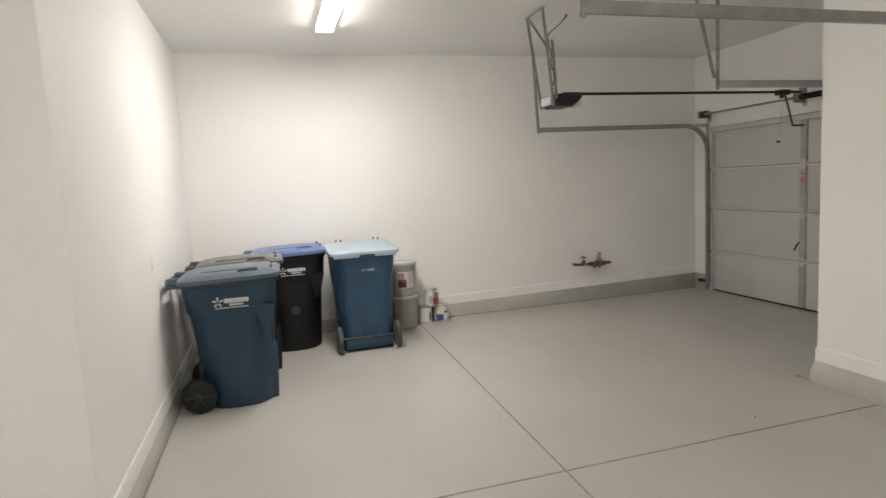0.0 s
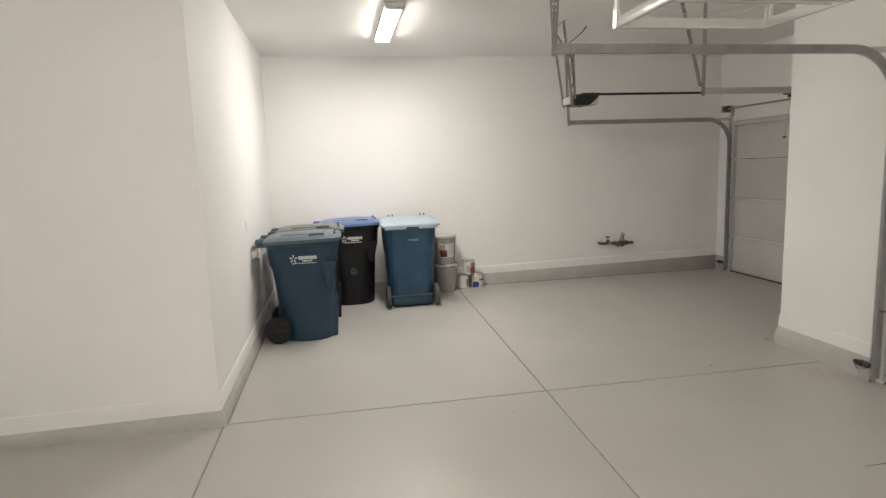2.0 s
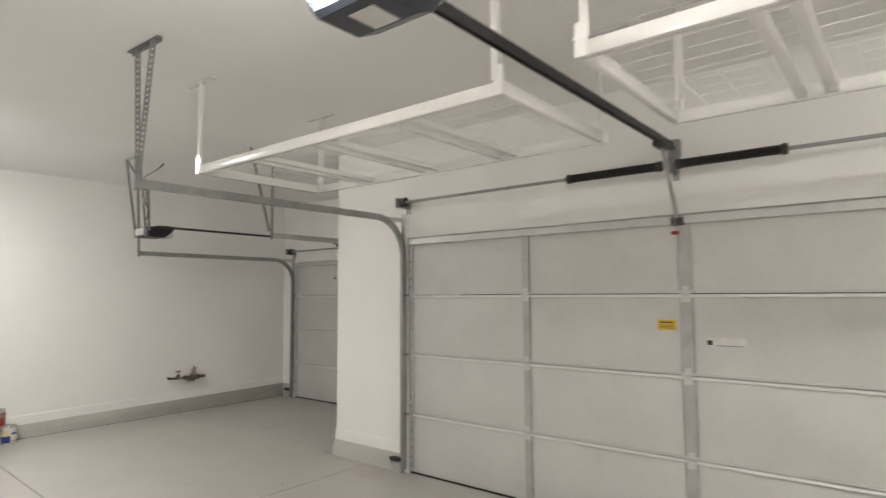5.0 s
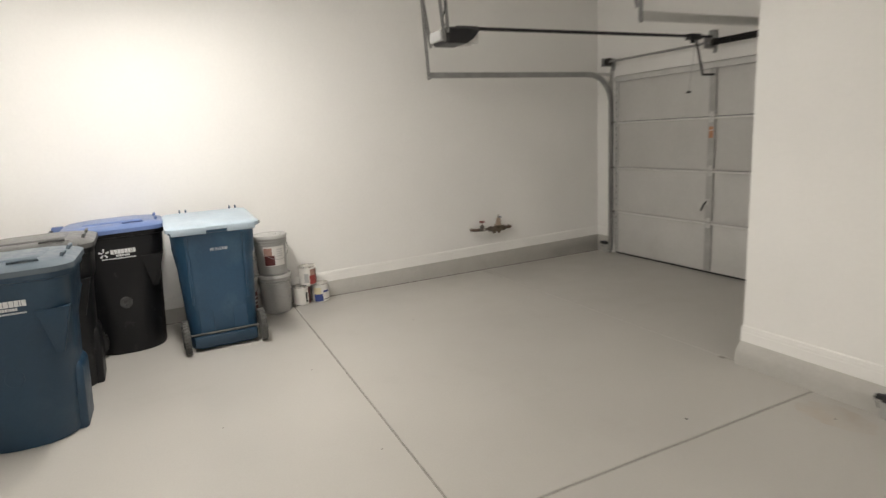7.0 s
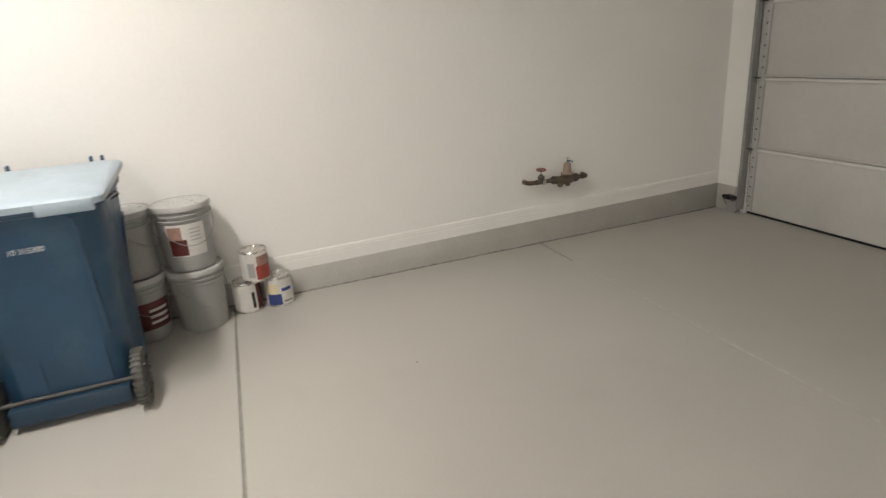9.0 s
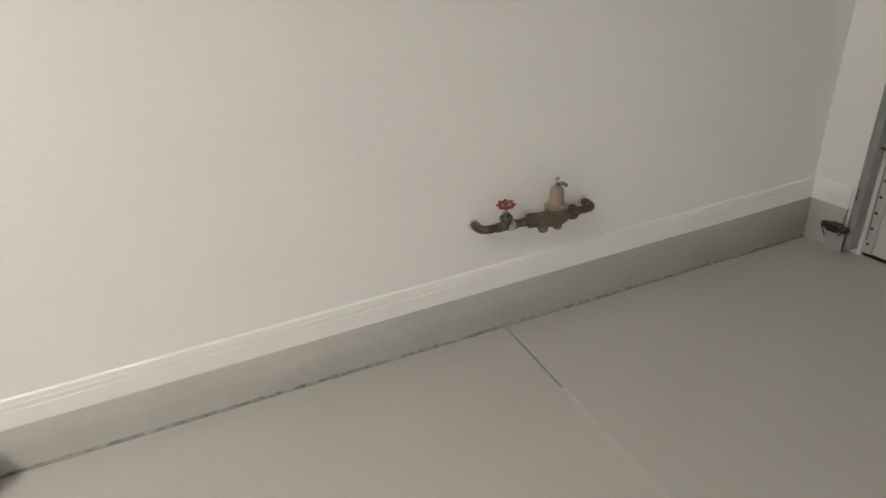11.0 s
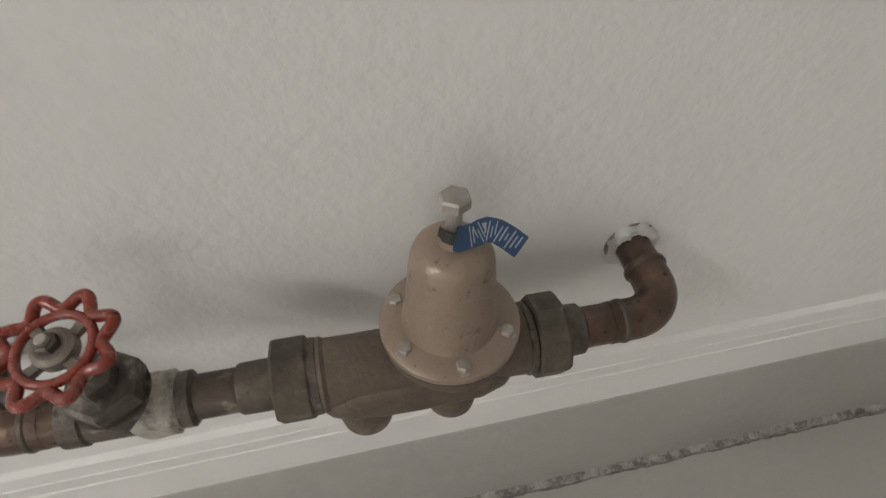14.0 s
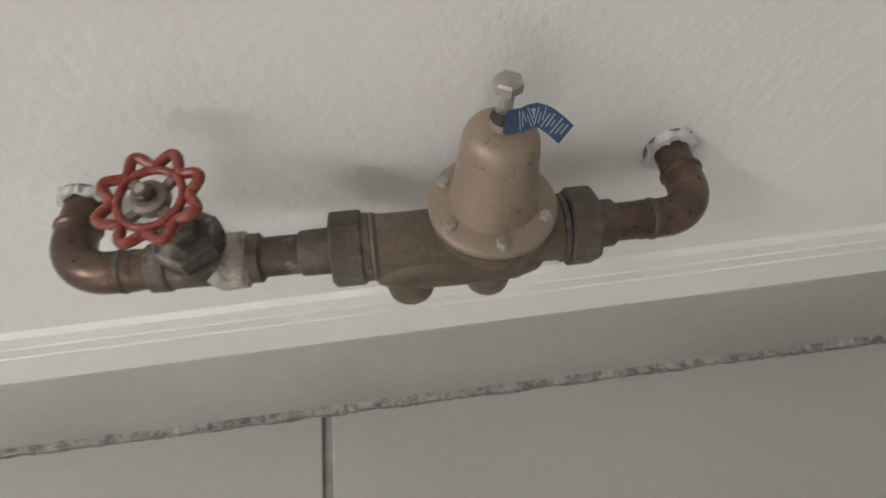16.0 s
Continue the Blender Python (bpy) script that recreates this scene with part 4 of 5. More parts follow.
        part("tread", bm, RUBBERG if dusty else RUBBER, w)
        bm = turned(bmesh.new(), (-0.262, y + s * 0.020, 0.126), (0, s, 0), [(0, 0.030), (0.012, 0.030), (0.014, 0.022)], 18)
        for i in range(6):
            a = 2 * math.pi * i / 6
            rod(bm, (-0.262 + 0.02 * math.cos(a), y + s * 0.022, 0.126 + 0.02 * math.sin(a)), (-0.262 + 0.085 * math.cos(a), y + s * 0.024, 0.126 + 0.085 * math.sin(a)), 0.008, 6)
        part("rim", bm, BLACKP, w)
    part("axle", rod(bmesh.new(), (-0.262, -0.29, 0.126), (-0.262, 0.29, 0.126), 0.009, 10), RUBBERG if lugs else DARKSTEEL, b)
    part("foot_bar", B(-0.300, -0.215, -0.235, 0.235, 0.030, 0.115, 0.012, 2), BINBLUE if lugs else body, b)
    for y in (() if lugs else (-0.20, -0.06, 0.06, 0.20)):
        part("axle_clip", B(-0.306, -0.25, y - 0.012, y + 0.012, 0.105, 0.150, 0.004, 1), body, b)
    if mark == "side":
        # plain shapes of a printed mark: a star-like emblem, a bold bar of blocks and two thin lines
        y = -0.3025
        bm = bmesh.new()
        for i in range(5):
            a = 2 * math.pi * i / 5 + 0.3
            x0, z0 = -0.075, 0.790
            rod(bm, (x0 + 0.010 * math.cos(a), y, z0 + 0.010 * math.sin(a)), (x0 + 0.029 * math.cos(a), y, z0 + 0.029 * math.sin(a)), 0.0055, 6)
            turned(bm, (x0 + 0.030 * math.cos(a), y, z0 + 0.030 * math.sin(a)), (0, -1, 0), [(0, 0.008), (0.001, 0.008)], 8)
        for v in bm.verts:
            v.co.y = y + (v.co.y - y) * 0.15
        part("emblem", bm, WHITEINK, b, "plain white printed emblem")
        bm = bmesh.new()
        x = -0.030
        for i, wd in enumerate((0.018, 0.016, 0.017, 0.018, 0.017, 0.015, 0.007, 0.016)):
            box(bm, x, x + wd * 1.2, y - 0.001, y + 0.003, 0.780, 0.812)
            x += wd * 1.2 + 0.0030
        x = 0.005
        for wd in (0.010, 0.010, 0.011, 0.010, 0.005, 0.010, 0.010, 0.009):
            box(bm, x, x + wd, y - 0.001, y + 0.003, 0.760, 0.774)
            x += wd + 0.0025
        part("print_block", bm, WHITEINK, b, "plain white printed blocks")
        bm = bmesh.new()
        x = -0.092
        while x < 0.135:
            box(bm, x, x + 0.006, y - 0.001, y + 0.003, 0.7425, 0.7505)
            x += 0.0085
        part("print_line", bm, WHITEINK, b)
        part("moulded_disc", turned(bmesh.new(), (0.02, -0.2745, 0.40), (0, -1, 0.03), [(0, 0.045), (0.006, 0.045), (0.0075, 0.042)], 24), WORNDISC if body is BINBLACK else body, b, "scuffed pale moulded disc" if body is BINBLACK else "")
    if mark == "number":
        lettering("serial_number", "10 315300", 0.030, pose(-0.3275, -0.02, 0.775, 90, 0, -90) @ Matrix.Rotation(radians(-6), 4, "X"), WHITEINK, b, "white stamped serial number")
    if lugs:
        for y in (-0.24, 0.16):
            bm = B(0.335, 0.37, y - 0.02, y - 0.008, z, z + 0.075, 0.004, 1)
            box(bm, 0.335, 0.37, y + 0.028, y + 0.04, z, z + 0.075, 0.004, 1)
            part("lid_lug", bm, body, b)
        part("latch_wire", tube(bmesh.new(), [(-0.24, -0.325, z - 0.03), (-0.20, -0.36, z - 0.01), (-0.17, -0.365, z - 0.03), (-0.15, -0.33, z - 0.05)], 0.004, 6), DARKSTEEL, b)
    return b


wheeled_bin(pose(-0.080, 4.255, 0, 0, 0, -1), BINBLUE, LIDSLATE, "dark blue plastic wheeled bin with a slate lid beside the wall", "side", foot=True)
wheeled_bin(pose(-0.045, 4.965, 0, 0, 0, 1), BINBLACK, LIDGREY, "black plastic wheeled bin with a grey lid between two bins", "", foot=True)
wheeled_bin(pose(0.395, 5.640, 0, 0, 0, 2), BINBLACK, LIDBLUE, "black plastic wheeled bin with a bright blue lid by the wall", "side")
wheeled_bin(pose(1.095, 5.345, 0, 0, 0, 90), BINBLUE2, LIDSKY, "blue plastic wheeled bin with a pale blue lid and serial number", "number", True, True, 2.6)


# ---- buckets and paint cans ----
def arc_label(parent, r0, r1, z0, z1, a0, a1, material, name="paper_label", label="", off=0.0014, n=36):
    """A curved label on a tapered wall."""
    bm = bmesh.new()
    rings = []
    for i in range(n + 1):
        a = radians(a0 + (a1 - a0) * i / n)
        c, s = math.cos(a), math.sin(a)
        rings.append([((r0 + off) * c, (r0 + off) * s, z0), ((r1 + off) * c, (r1 + off) * s, z1), ((r1 - 0.001) * c, (r1 - 0.001) * s, z1), ((r0 - 0.001) * c, (r0 - 0.001) * s, z0)])
    loft(bm, rings)
    return part(name, bm, material, parent, label, 40)


def bucket(m, label, style):
    b = thing("paint_bucket", label, "bucket", m @ Matrix.Diagonal((1, 1, 1.03, 1)), group="grey buckets")
    body = [(0.0, 0.126), (0.004, 0.130), (0.012, 0.131), (0.275, 0.143), (0.276, 0.150), (0.283, 0.151), (0.286, 0.145), (0.300, 0.146), (0.301, 0.153), (0.308, 0.154), (0.311, 0.147), (0.340, 0.149)]
    part("body", turned(bmesh.new(), (0, 0, 0), (0, 0, 1), body, 40), BUCKET, b)
    lid = [(0.330, 0.150), (0.331, 0.157), (0.352, 0.158), (0.358, 0.155), (0.360, 0.148), (0.354, 0.144), (0.352, 0.10), (0.352, 0.0)]
    part("lid", turned(bmesh.new(), (0, 0, 0), (0, 0, 1), lid, 40), BUCKETLID, b, "grey snap-on lid", 30)
    pts = [(0.152 * math.cos(radians(a)), 0.152 * math.sin(radians(a)), 0.294 - 0.15 * math.sin(math.pi * i / 16))
           for i, a in enumerate(range(-160, 21, 11))]
    part("bail_wire", tube(bmesh.new(), [(x * 1.02, y * 1.02, z) for x, y, z in pts], 0.0022, 6), GALV, b)
    for a in (-160, 16):
        part("bail_ear", turned(bmesh.new(), (0.147 * math.cos(radians(a)), 0.147 * math.sin(radians(a)), 0.292), (math.cos(radians(a)), math.sin(radians(a)), 0), [(0, 0.016), (0.010, 0.014)], 12), BUCKET, b)
    if style == "white":
        arc_label(b, 0.1348, 0.1430, 0.085, 0.262, -128, -45, PAPER, label="white paper label with red photograph")
        arc_label(b, 0.1354, 0.1396, 0.092, 0.180, -126, -88, DARKRED, "label_picture", off=0.0024)
        arc_label(b, 0.1395, 0.1425, 0.180, 0.250, -126, -96, DUSKPAPER, "label_picture", off=0.0024)
        for k in range(4):
            arc_label(b, 0.1400 + 0.0012 * k, 0.1403 + 0.0012 * k, 0.170 + k * 0.020, 0.176 + k * 0.020, -80, -56, GREYP, "print_bar", off=0.0024)
        arc_label(b, 0.1354, 0.1371, 0.095, 0.130, -98, -88, REDPAPER, "label_picture", off=0.0024, n=4)
    elif style == "dark":
        arc_label(b, 0.1344, 0.1415, 0.075, 0.230, -120, -40, DARKRED, label="dark red printed label")
        for k in range(3):
            arc_label(b, 0.1362 + 0.0016 * k, 0.1369 + 0.0016 * k, 0.105 + k * 0.035, 0.120 + k * 0.035, -95, -50, PAPER, "print_bar", off=0.0024)
    return b


def paint_can(m, label, style):
    c = thing("paint_can", label, "paint can", m, group="paint cans")
    part("body", turned(bmesh.new(), (0, 0, 0), (0, 0, 1), [(0, 0.080), (0.002, 0.0835), (0.006, 0.083), (0.009, 0.0815), (0.178, 0.0815), (0.181, 0.083), (0.186, 0.0835), (0.190, 0.081), (0.190, 0.076), (0.184, 0.074), (0.184, 0.0)], 36), TIN, c, "bright tin body", 30)
    part("lid", turned(bmesh.new(), (0, 0, 0.1842), (0, 0, 1), [(0, 0.069), (0.004, 0.069), (0.004, 0.062), (0.001, 0.060), (0.001, 0.0)], 30), TIN, c)
    pts = [(0.086 * math.cos(radians(a)), 0.086 * math.sin(radians(a)), 0.150 - 0.085 * math.sin(math.pi * i / 14)) for i, a in enumerate(range(-30, 151, 13))]
    part("bail_wire", tube(bmesh.new(), pts, 0.0015, 6), GALV, c)
    if style == "red":
        arc_label(c, 0.0815, 0.0815, 0.012, 0.176, -180, 60, PAPER, label="white and red paper label")
        arc_label(c, 0.0815, 0.0815, 0.014, 0.100, -95, -20, REDPAPER, "label_picture", off=0.0024)
        arc_label(c, 0.0815, 0.0815, 0.100, 0.160, -88, -20, DUSKPAPER, "label_picture", off=0.0024)
        arc_label(c, 0.0815, 0.0815, 0.03, 0.12, -128, -100, GREYP, "print_block", off=0.0024)
    elif style == "white":
        arc_label(c, 0.0815, 0.0815, 0.012, 0.176, -200, 60, PAPER, label="white paper label")
        arc_label(c, 0.0815, 0.0815, 0.014, 0.174, -62, 0, DARKRED, "label_picture", off=0.0024)
        arc_label(c, 0.0815, 0.0815, 0.03, 0.13, -85, -72, INK, "print_block", off=0.0024)
    else:
        arc_label(c, 0.0815, 0.0815, 0.012, 0.176, -200, 60, PAPER, label="white paper label with blue block")
        arc_label(c, 0.0815, 0.0815, 0.014, 0.085, -150, -88, BLUEPAPER, "label_picture", off=0.0024)
        arc_label(c, 0.0815, 0.0815, 0.085, 0.150, -150, -100, CREAMPAPER, "label_picture", off=0.0024)
        arc_label(c, 0.0815, 0.0815, 0.100, 0.120, -85, -40, BLUEPAPER, "print_bar", off=0.0024)
        arc_label(c, 0.0815, 0.0815, 0.03, 0.036, -80, -40, INK, "print_bar", off=0.0024)
    return c


bucket(pose(1.640, 5.845, 0, 0, 0, 20), "grey plastic paint bucket under another bucket", "plain")
bucket(pose(1.636, 5.850, 0.3715, 0, 0, 0), "grey plastic paint bucket with a white label, stacked", "white")
bucket(pose(1.330, 5.845, 0, 0, 0, 25), "grey plastic paint bucket with a dark red label on the floor", "dark")
bucket(pose(1.335, 5.850, 0.3715, 0, 0, 60), "grey plastic paint bucket stacked behind the blue bin", "plain")
paint_can(pose(1.895, 5.922, 0, 0, 0, 10), "paint can with a white and dark red label on the floor", "white")
paint_can(pose(2.085, 5.924, 0, 0, 0, 0), "paint can with a white and blue label on the floor", "blue")
paint_can(pose(1.968, 5.918, 0.1905, 0, 0, 5), "paint can with a red and white label stacked on another", "red")

# ---- outlet on the left wall ----
o = thing("wall_outlet", "white outlet cover plate on the painted wall", "outlet")
part("cover_plate", B(XL + 0.0005, XL + 0.006, 3.84, 3.91, 1.09, 1.205, 0.002, 2), TRIM, o)
for z in (1.125, 1.17):
    part("socket", B(XL + 0.004, XL + 0.0075, 3.86, 3.89, z - 0.014, z + 0.014, 0.003, 2), PAPER, o)

# ---- small litter on the floor ----
for i, (x, y) in enumerate(((3.119, 2.356), (1.60, 2.95), (0.90, 3.65), (1.35, 1.9), (3.75, 1.95), (2.6, 4.8), (1.55, 4.2))):
    bm = bmesh.new()
    bmesh.ops.create_icosphere(bm, subdivisions=1, radius=0.007 if i == 0 else 0.0045)
    for v in bm.verts:
        v.co = Vector((v.co.x * (1.5 + noise.noise(v.co * 200 + Vector((i, 0, 0)))), v.co.y, max(v.co.z * 0.5, -0.002) + 0.002)) + Vector((x, y, 0))
    tagged(part("debris", bm, INK if i in (0, 4) else GRIME), "tiny dark crumb lying on the floor", "debris", group="floor crumbs")


# ---- pressure valve assembly on the back wall ----
def valve_assembly():
    VY, VZ = 5.970, 0.481
    XA, XB = 3.900, 4.397
    v = thing("water_valve", "tarnished bronze pressure regulator and gate valve on copper wall pipes", "water valve", Matrix.Translation((XA, VY, VZ)) @ pose(0, 0, 0, 0, 1.3, 0) @ Matrix.Translation((-XA, -VY, -VZ)))
    R = 0.0162

    def along(x0, prof, material, name, label="", seg=28):
        return part(name, turned(bmesh.new(), (x0, VY, VZ), (1, 0, 0), prof, seg), material, v, label, 30)

    # elbows out of the wall
    br = 0.032
    for xe, s, nm in ((XA, 1, "left"), (XB, -1, "right")):
        yb = VY + br
        pts = [(xe, YB + 0.02, VZ), (xe, YB - 0.005, VZ), (xe, yb + 0.002, VZ)]
        pts += [(xe + s * (br - br * math.cos(radians(a))), yb - br * math.sin(radians(a)), VZ) for a in range(0, 91, 10)]
        pts += [(xe + s * (br + 0.020), VY, VZ)]
        e = part("pipe_elbow", tube(bmesh.new(), pts, [R - 0.0018] * 2 + [R] * (len(pts) - 2), 24), COPPER, v, "tarnished copper elbow", 50)
        part("elbow_collar", turned(bmesh.new(), (xe, yb + 0.016, VZ), (0, -1, 0), [(0, R + 0.0002), (0.002, R + 0.0016), (0.005, R + 0.0016), (0.007, R)], 24), COPPER, v)
        part("elbow_collar", turned(bmesh.new(), (xe + s * (br + 0.008), VY, VZ), (s, 0, 0), [(0, R + 0.0002), (0.001, R + 0.0009), (0.0035, R + 0.0009), (0.005, R)], 24), NUTBRASS, v, "solder ring")
    # pipe and fittings from left to right
    along(XA + 0.050, [(0, 0.0158), (0.020, 0.0158)], COPPER, "pipe")
    x = XA + 0.062
    along(x, [(0, 0.0165), (0.001, 0.0188), (0.014, 0.0190), (0.016, 0.0175), (0.050, 0.0180), (0.056, 0.0192), (0.060, 0.0200), (0.072, 0.0200), (0.074, 0.0168)], DARKBRASS, "gate_valve_body", "dark tarnished gate valve body")
    bm = turned(bmesh.new(), (x + 0.044, VY, VZ), (1, 0, 0), [(0, 0.0172), (0.003, 0.0205), (0.008, 0.0222), (0.014, 0.0224), (0.020, 0.0218), (0.026, 0.0222), (0.031, 0.0176)], 36)
    for q in bm.verts:
        d_ = Vector((0, q.co.y - VY, q.co.z - VZ))
        q.co += d_ * (0.06 * noise.noise(q.co * 90)) + Vector((0.004 * noise.noise(q.co * 90 + Vector((5, 0, 0))), 0, 0))
    part("thread_sealant", bm, SOLDER, v, "lumpy pale sealant smear", 60)
    along(x + 0.068, [(0, 0.0155), (0.056, 0.0155)], DULLPIPE, "pipe", "dull blotched copper pipe")
    along(x + 0.072, [(0, 0.0165), (0.002, 0.0192), (0.010, 0.0192), (0.012, 0.0165)], DARKBRASS, "pipe_collar")
    # gate valve bonnet and stem
    gx = x + 0.042
    lean = Vector((-0.075, -0.09, 1)).normalized()
    root = Vector((gx, VY, VZ))
    bn = part("bonnet", turned(bmesh.new(), root + lean * 0.008, lean, [(0, 0.019), (0.014, 0.021), (0.018, 0.024), (0.021, 0.0245)], 26), DARKBRASS, v, "dark bonnet")
    part("bonnet_nut", turned(bmesh.new(), root + lean * 0.029, lean, [(0, 0.0235), (0.001, 0.0250), (0.013, 0.0250), (0.015, 0.0225)], 6), DARKBRASS, v, "dark hexagonal bonnet nut", 20)
    part("packing_nut", turned(bmesh.new(), root + lean * 0.044, lean, [(0, 0.0135), (0.010, 0.0135), (0.013, 0.011)], 6), DARKBRASS, v, "", 20)
    part("stem", rod(bmesh.new(), root + lean * 0.05, root + lean * 0.096, 0.005, 12), BOLT, v)
    # hand wheel: an inner ring, eight hollow petals round it, tapered spokes, hub
    wheel_m = Matrix.Translation(root + lean * 0.090) @ pose(0, 0, 0, 7, -7, 20) @ Matrix.Scale(0.95, 4)
    bm = bmesh.new()
    tube(bm, [(0.0218 * math.cos(2 * math.pi * i / 64), 0.0218 * math.sin(2 * math.pi * i / 64), 0.0) for i in range(65)], 0.0031, 10)
    pts = []
    for i in range(193):
        t = 2 * math.pi * i / 192
        lobe = (0.5 + 0.5 * math.cos(8 * t)) ** 1.2
        r_ = 0.0262 + 0.0086 * lobe
        pts.append((r_ * math.cos(t), r_ * math.sin(t), -0.0008 + 0.0022 * lobe))
    tube(bm, pts, 0.0039, 10)
    hw = part("hand_wheel", bm, WHEELRED, v, "glossy red enamelled scalloped hand wheel", 70)
    hw.matrix_basis = wheel_m
    for i in range(4):
        t = 2 * math.pi * i / 4 + 0.4
        c, sn = math.cos(t), math.sin(t)
        rows = [[(d * c - w * sn, d * sn + w * c, zz + h) for w, h in ((-wd, -0.0016), (wd, -0.0016), (wd * 0.7, 0.0016), (-wd * 0.7, 0.0016))]
                for d, wd, zz in ((0.008, 0.0052, -0.001), (0.014, 0.0040, -0.0015), (0.0215, 0.0050, 0.0))]
        part("spoke", loft(bmesh.new(), rows), HUB, hw, "bare dull spoke")
    part("hub", turned(bmesh.new(), (0, 0, -0.006), (0, 0, 1), [(0, 0.010), (0.001, 0.0125), (0.009, 0.0125), (0.011, 0.0095), (0.011, 0.003)], 20), HUB, hw, "dull grey hub")
    part("hub_nut", turned(bmesh.new(), (0, 0, 0.005), (0, 0, 1), [(0, 0.0068), (0.005, 0.0068), (0.006, 0.0052)], 6), DARKBRASS, hw, "", 20)
    part("stem_end", turned(bmesh.new(), (0, 0, 0.010), (0, 0, 1), [(0, 0.0036), (0.004, 0.0036), (0.0045, 0.003)], 10), BOLT, hw)
    # union tail, nuts, regulator body
    along(x + 0.112, [(0, 0.0168), (0.002, 0.0178), (0.024, 0.0182), (0.028, 0.021)], NUTBRASS, "union_tail")
    NL = x + 0.136
    along(NL, [(0, 0.0285), (0.002, 0.0300), (0.023, 0.0300), (0.025, 0.0285)], NUTBRASS, "union_nut", "tarnished octagonal union nut", 8)
    along(NL + 0.024, [(0, 0.0270), (0.006, 0.0270), (0.007, 0.0252)], DARKBRASS, "union_ring")
    BX = 4.221
    NR = BX + 0.061
    along(NL + 0.030, [(0, 0.0262), (0.003, 0.0270), (0.006, 0.0252), (0.030, 0.0250), (NR - NL - 0.055, 0.0255), (NR - NL - 0.034, 0.0262), (NR - NL - 0.031, 0.024)], BRONZE, "regulator_body", "brown bronze regulator body")
    along(NR - 0.006, [(0, 0.0262), (0.001, 0.0275), (0.005, 0.0275), (0.006, 0.026)], DARKBRASS, "union_ring")
    along(NR, [(0, 0.0300), (0.002, 0.0318), (0.021, 0.0318), (0.024, 0.0295)], NUTBRASS, "union_nut", "tarnished octagonal union nut", 8)
    along(NR + 0.023, [(0, 0.0215), (0.004, 0.0195), (0.016, 0.0192), (0.018, 0.0172)], DARKBRASS, "union_tail")
    along(NR + 0.039, [(0, 0.0156), (XB - 0.030 - NR - 0.039, 0.0156)], COPPER, "pipe")
    # bosses below the body
    for bx, rr, d in ((BX - 0.064, 0.0215, 0.052), (BX, 0.0205, 0.052)):
        part("body_boss", turned(bmesh.new(), (bx, VY - 0.006, VZ - 0.004), (0, -0.15, -1), [(0, rr), (d - 0.022, rr), (d - 0.008, rr * 0.86), (d - 0.002, rr * 0.5), (d, 0.002)], 24), BRONZE, v, "rounded bronze boss", 60)
    part("regulator_belly", turned(bmesh.new(), (BX - 0.098, VY - 0.004, VZ - 0.013), (1, 0, 0), [(0, 0.012), (0.010, 0.021), (0.026, 0.0265), (0.075, 0.0275), (0.118, 0.0265), (0.136, 0.021), (0.146, 0.012)], 28), BRONZE, v, "", 60)
    # bowl carrying the bell
    part("regulator_neck", turned(bmesh.new(), (BX, VY, VZ - 0.020), (0, 0, 1), [(0, 0.026), (0.022, 0.032), (0.042, 0.0425), (0.045, 0.0455), (0.052, 0.0455), (0.0525, 0.042)], 40), BRONZE, v)
    FZ = VZ + 0.0360
    part("bell_flange", turned(bmesh.new(), (BX, VY, FZ), (0, 0, 1), [(0, 0.0465), (0.001, 0.0475), (0.0055, 0.0475), (0.007, 0.0458), (0.0085, 0.041), (0.0105, 0.036)], 44), BELLBRONZE, v, "brown painted flange", 40)
    part("bell", turned(bmesh.new(), (BX, VY, FZ + 0.007), (0, 0, 1), [(0, 0.0360), (0.003, 0.0330), (0.007, 0.0314), (0.014, 0.0302), (0.054, 0.0268), (0.064, 0.0254), (0.070, 0.0230), (0.0738, 0.0186), (0.0755, 0.0130), (0.076, 0.0085), (0.080, 0.0083), (0.0815, 0.0072)], 44), BELLBRONZE, v, "brown painted bell cover", 50)
    for i in range(6):
        a = radians(-90 + 60 * i)
        p = Vector((BX + 0.0392 * math.cos(a), VY + 0.0392 * math.sin(a), FZ + 0.0062))
        bm = turned(bmesh.new(), p, (0, 0, 1), [(0, 0.0064), (0.001, 0.0066), (0.0015, 0.0052)], 16)
        turned(bm, p + Vector((0, 0, 0.001)), (0, 0, 1), [(0, 0.0052), (0.0040, 0.0052), (0.0050, 0.0042)], 6)
        part("flange_bolt", bm, BOLT, v, "small hexagonal bolt", 25)
    ZB = FZ + 0.086
    part("jam_nut", turned(bmesh.new(), (BX, VY, ZB), (0, 0, 1), [(0, 0.0085), (0.005, 0.0085), (0.006, 0.0072)], 6), BOLT, v, "", 25)
    bm = rod(bmesh.new(), (BX, VY, ZB), (BX, VY, ZB + 0.026), 0.0048, 14)
    turned(bm, (BX, VY, ZB + 0.025), (0, 0, 1), [(0, 0.0080), (0.0010, 0.0093), (0.0065, 0.0093), (0.008, 0.0080)], 6)
    part("adjusting_bolt", bm, BOLT, v, "zinc plated adjusting bolt", 25)
    # folded paper-thin tag hung on the bolt
    cv = [Vector((BX + 0.0088 * math.cos(radians(190 + 28 * k)), VY + 0.0088 * math.sin(radians(190 + 28 * k)), ZB + 0.009 - 0.0006 * k)) for k in range(5)]
    cv += [Vector((BX + 0.011, VY - 0.006, ZB + 0.0060)), Vector((BX + 0.017, VY - 0.004, ZB + 0.0075)), Vector((BX + 0.024, VY - 0.005, ZB + 0.0055)),
           Vector((BX + 0.031, VY - 0.008, ZB + 0.0010)), Vector((BX + 0.038, VY - 0.011, ZB - 0.0050))]

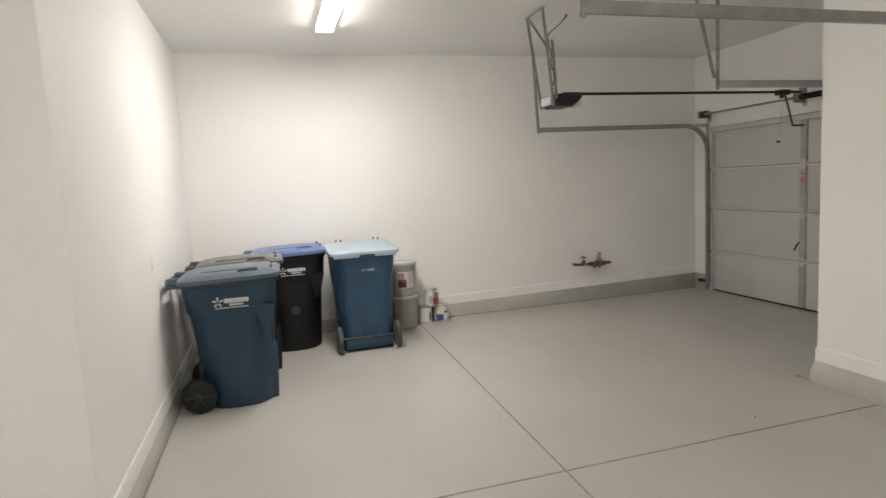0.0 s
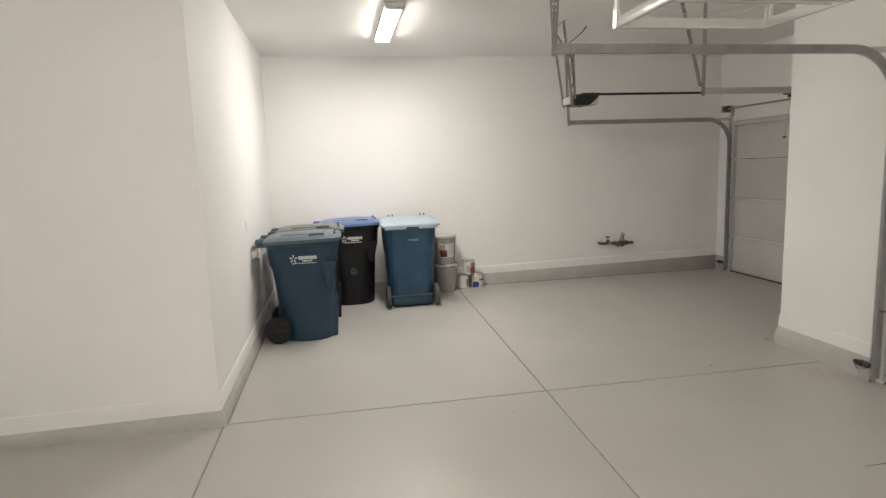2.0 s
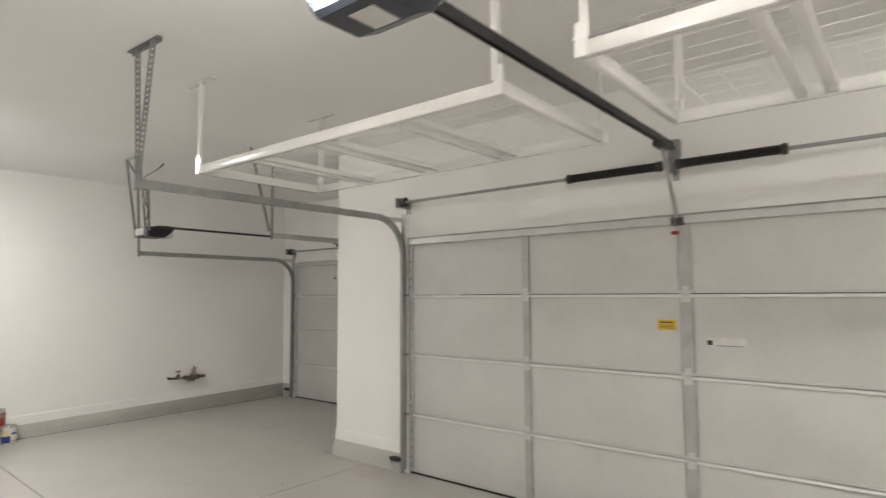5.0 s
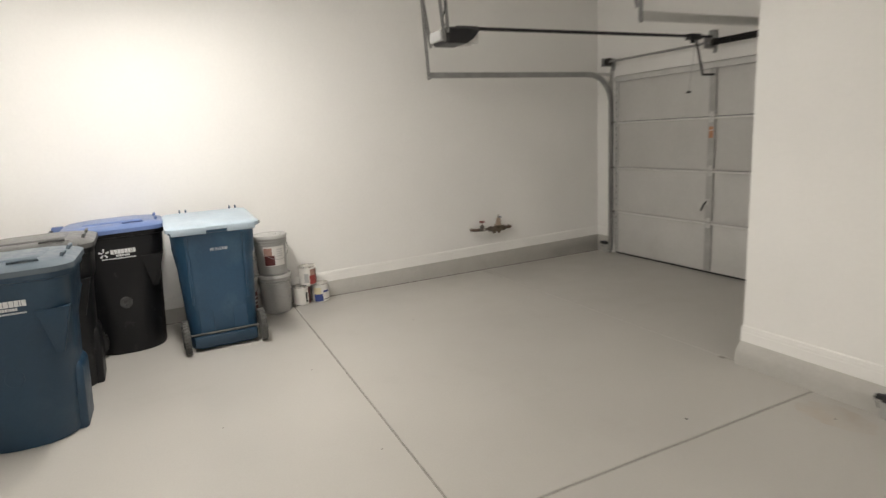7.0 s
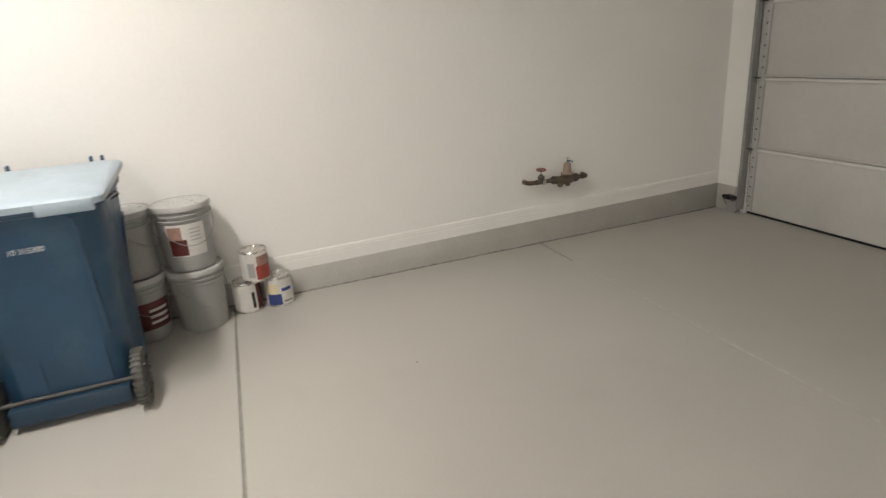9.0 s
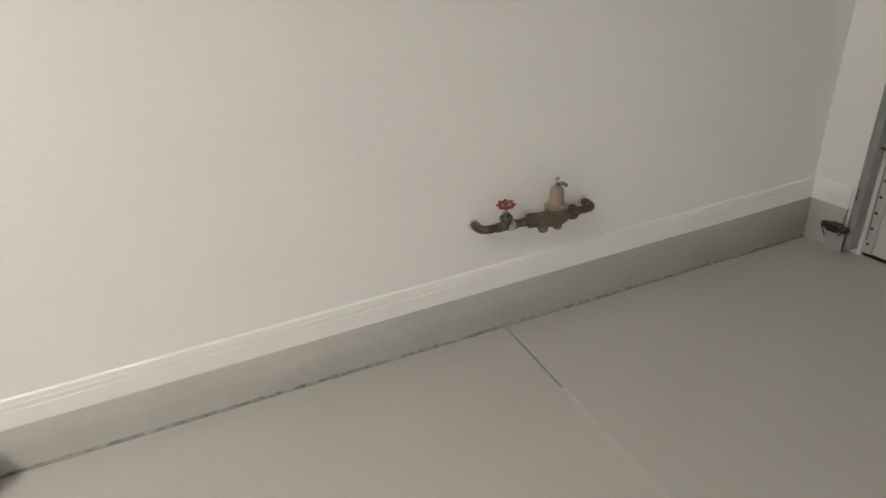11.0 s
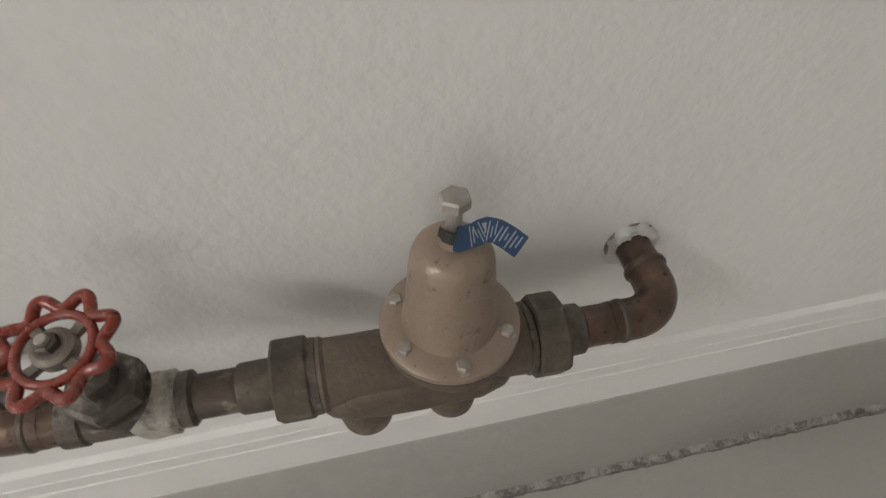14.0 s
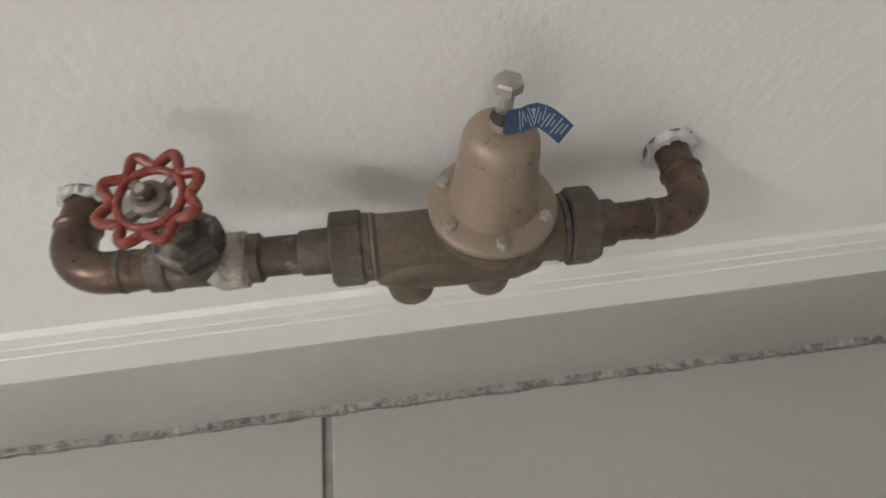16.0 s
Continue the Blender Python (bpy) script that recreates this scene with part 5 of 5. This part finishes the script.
    def strip(f0, f1, w0, w1, lift):
        bm_ = bmesh.new()
        rings_ = []
        m_ = 26
        for q in range(m_ + 1):
            s_ = f0 + (f1 - f0) * q / m_
            i_ = min(int(s_ * (len(cv) - 1)), len(cv) - 2)
            p = cv[i_].lerp(cv[i_ + 1], s_ * (len(cv) - 1) - i_)
            t_ = (cv[i_ + 1] - cv[i_]).normalized()
            up = (Vector((0.05, 0.55, 0.85)) if s_ > 0.3 else Vector((0, 0.2, 1)))
            up = (up - t_ * up.dot(t_)).normalized()
            nn_ = t_.cross(up)
            rings_.append([p + up * w0 - nn_ * lift, p + up * w1 - nn_ * lift, p + up * w1 + nn_ * lift, p + up * w0 + nn_ * lift])
        return loft(bm_, rings_)
    part("tag_wire", strip(0, 0.30, -0.0040, 0.0040, 0.0003), DARKSTEEL, v, "dark metal tie", 60)
    tg = part("paper_tag", strip(0.28, 1, -0.0072, 0.0072, 0.0002), TAGBLUE, v, "curled blue printed tag", 60)
    for k in range(15):
        f = 0.50 + k * 0.0325
        part("print_bar", strip(f, f + 0.011, -0.0062 + 0.002 * (k % 3), (0.0058, 0.0040, 0.0052, 0.0022)[k % 4], 0.0004), TAGINK, tg)
    # ragged caulk round the pipes at the wall
    for xe, seedv, rr0 in ((XA, 1, 0.0205), (XB, 5, 0.0232)):
        bm = bmesh.new()
        rr = []
        for i in range(40):
            a = 2 * math.pi * i / 40
            d = Vector((math.cos(a), 0, math.sin(a)))
            jag = 0.0032 * noise.noise(d * 3.5 + Vector((seedv, 0, 0))) + 0.0022 * noise.noise(d * 11 + Vector((0, seedv, 0)))
            rr.append((d, 0.0152 + 0.0008 * noise.noise(d * 5 + Vector((seedv, 4, 0))), rr0 + jag * 1.8, 0.006 + 0.006 * abs(noise.noise(d * 6 + Vector((seedv, 2, 0))))))
        rings_ = [[Vector((xe, YB - 0.0005, VZ)) + d * ((b_, b_ * 0.93, a_, a_)[k]) + Vector((0, -h if k in (1, 2) else 0, 0)) for k in range(4)] for d, a_, b_, h in rr]
        vs = [[bm.verts.new(p) for p in r] for r in rings_]
        for i in range(40):
            for k in range(4):
                bm.faces.new((vs[i][k], vs[(i + 1) % 40][k], vs[(i + 1) % 40][(k + 1) % 4], vs[i][(k + 1) % 4]))
        part("pipe_hole", turned(bmesh.new(), (xe, YB - 0.0002, VZ), (0, -1, 0), [(0, rr0 - 0.0002), (0.0012, rr0 - 0.0002)], 28), GRIME, v, "dark gap round the pipe")
        part("caulk_ring", bm, CAULK, v, "ragged white caulk round the pipe", 40)


valve_assembly()
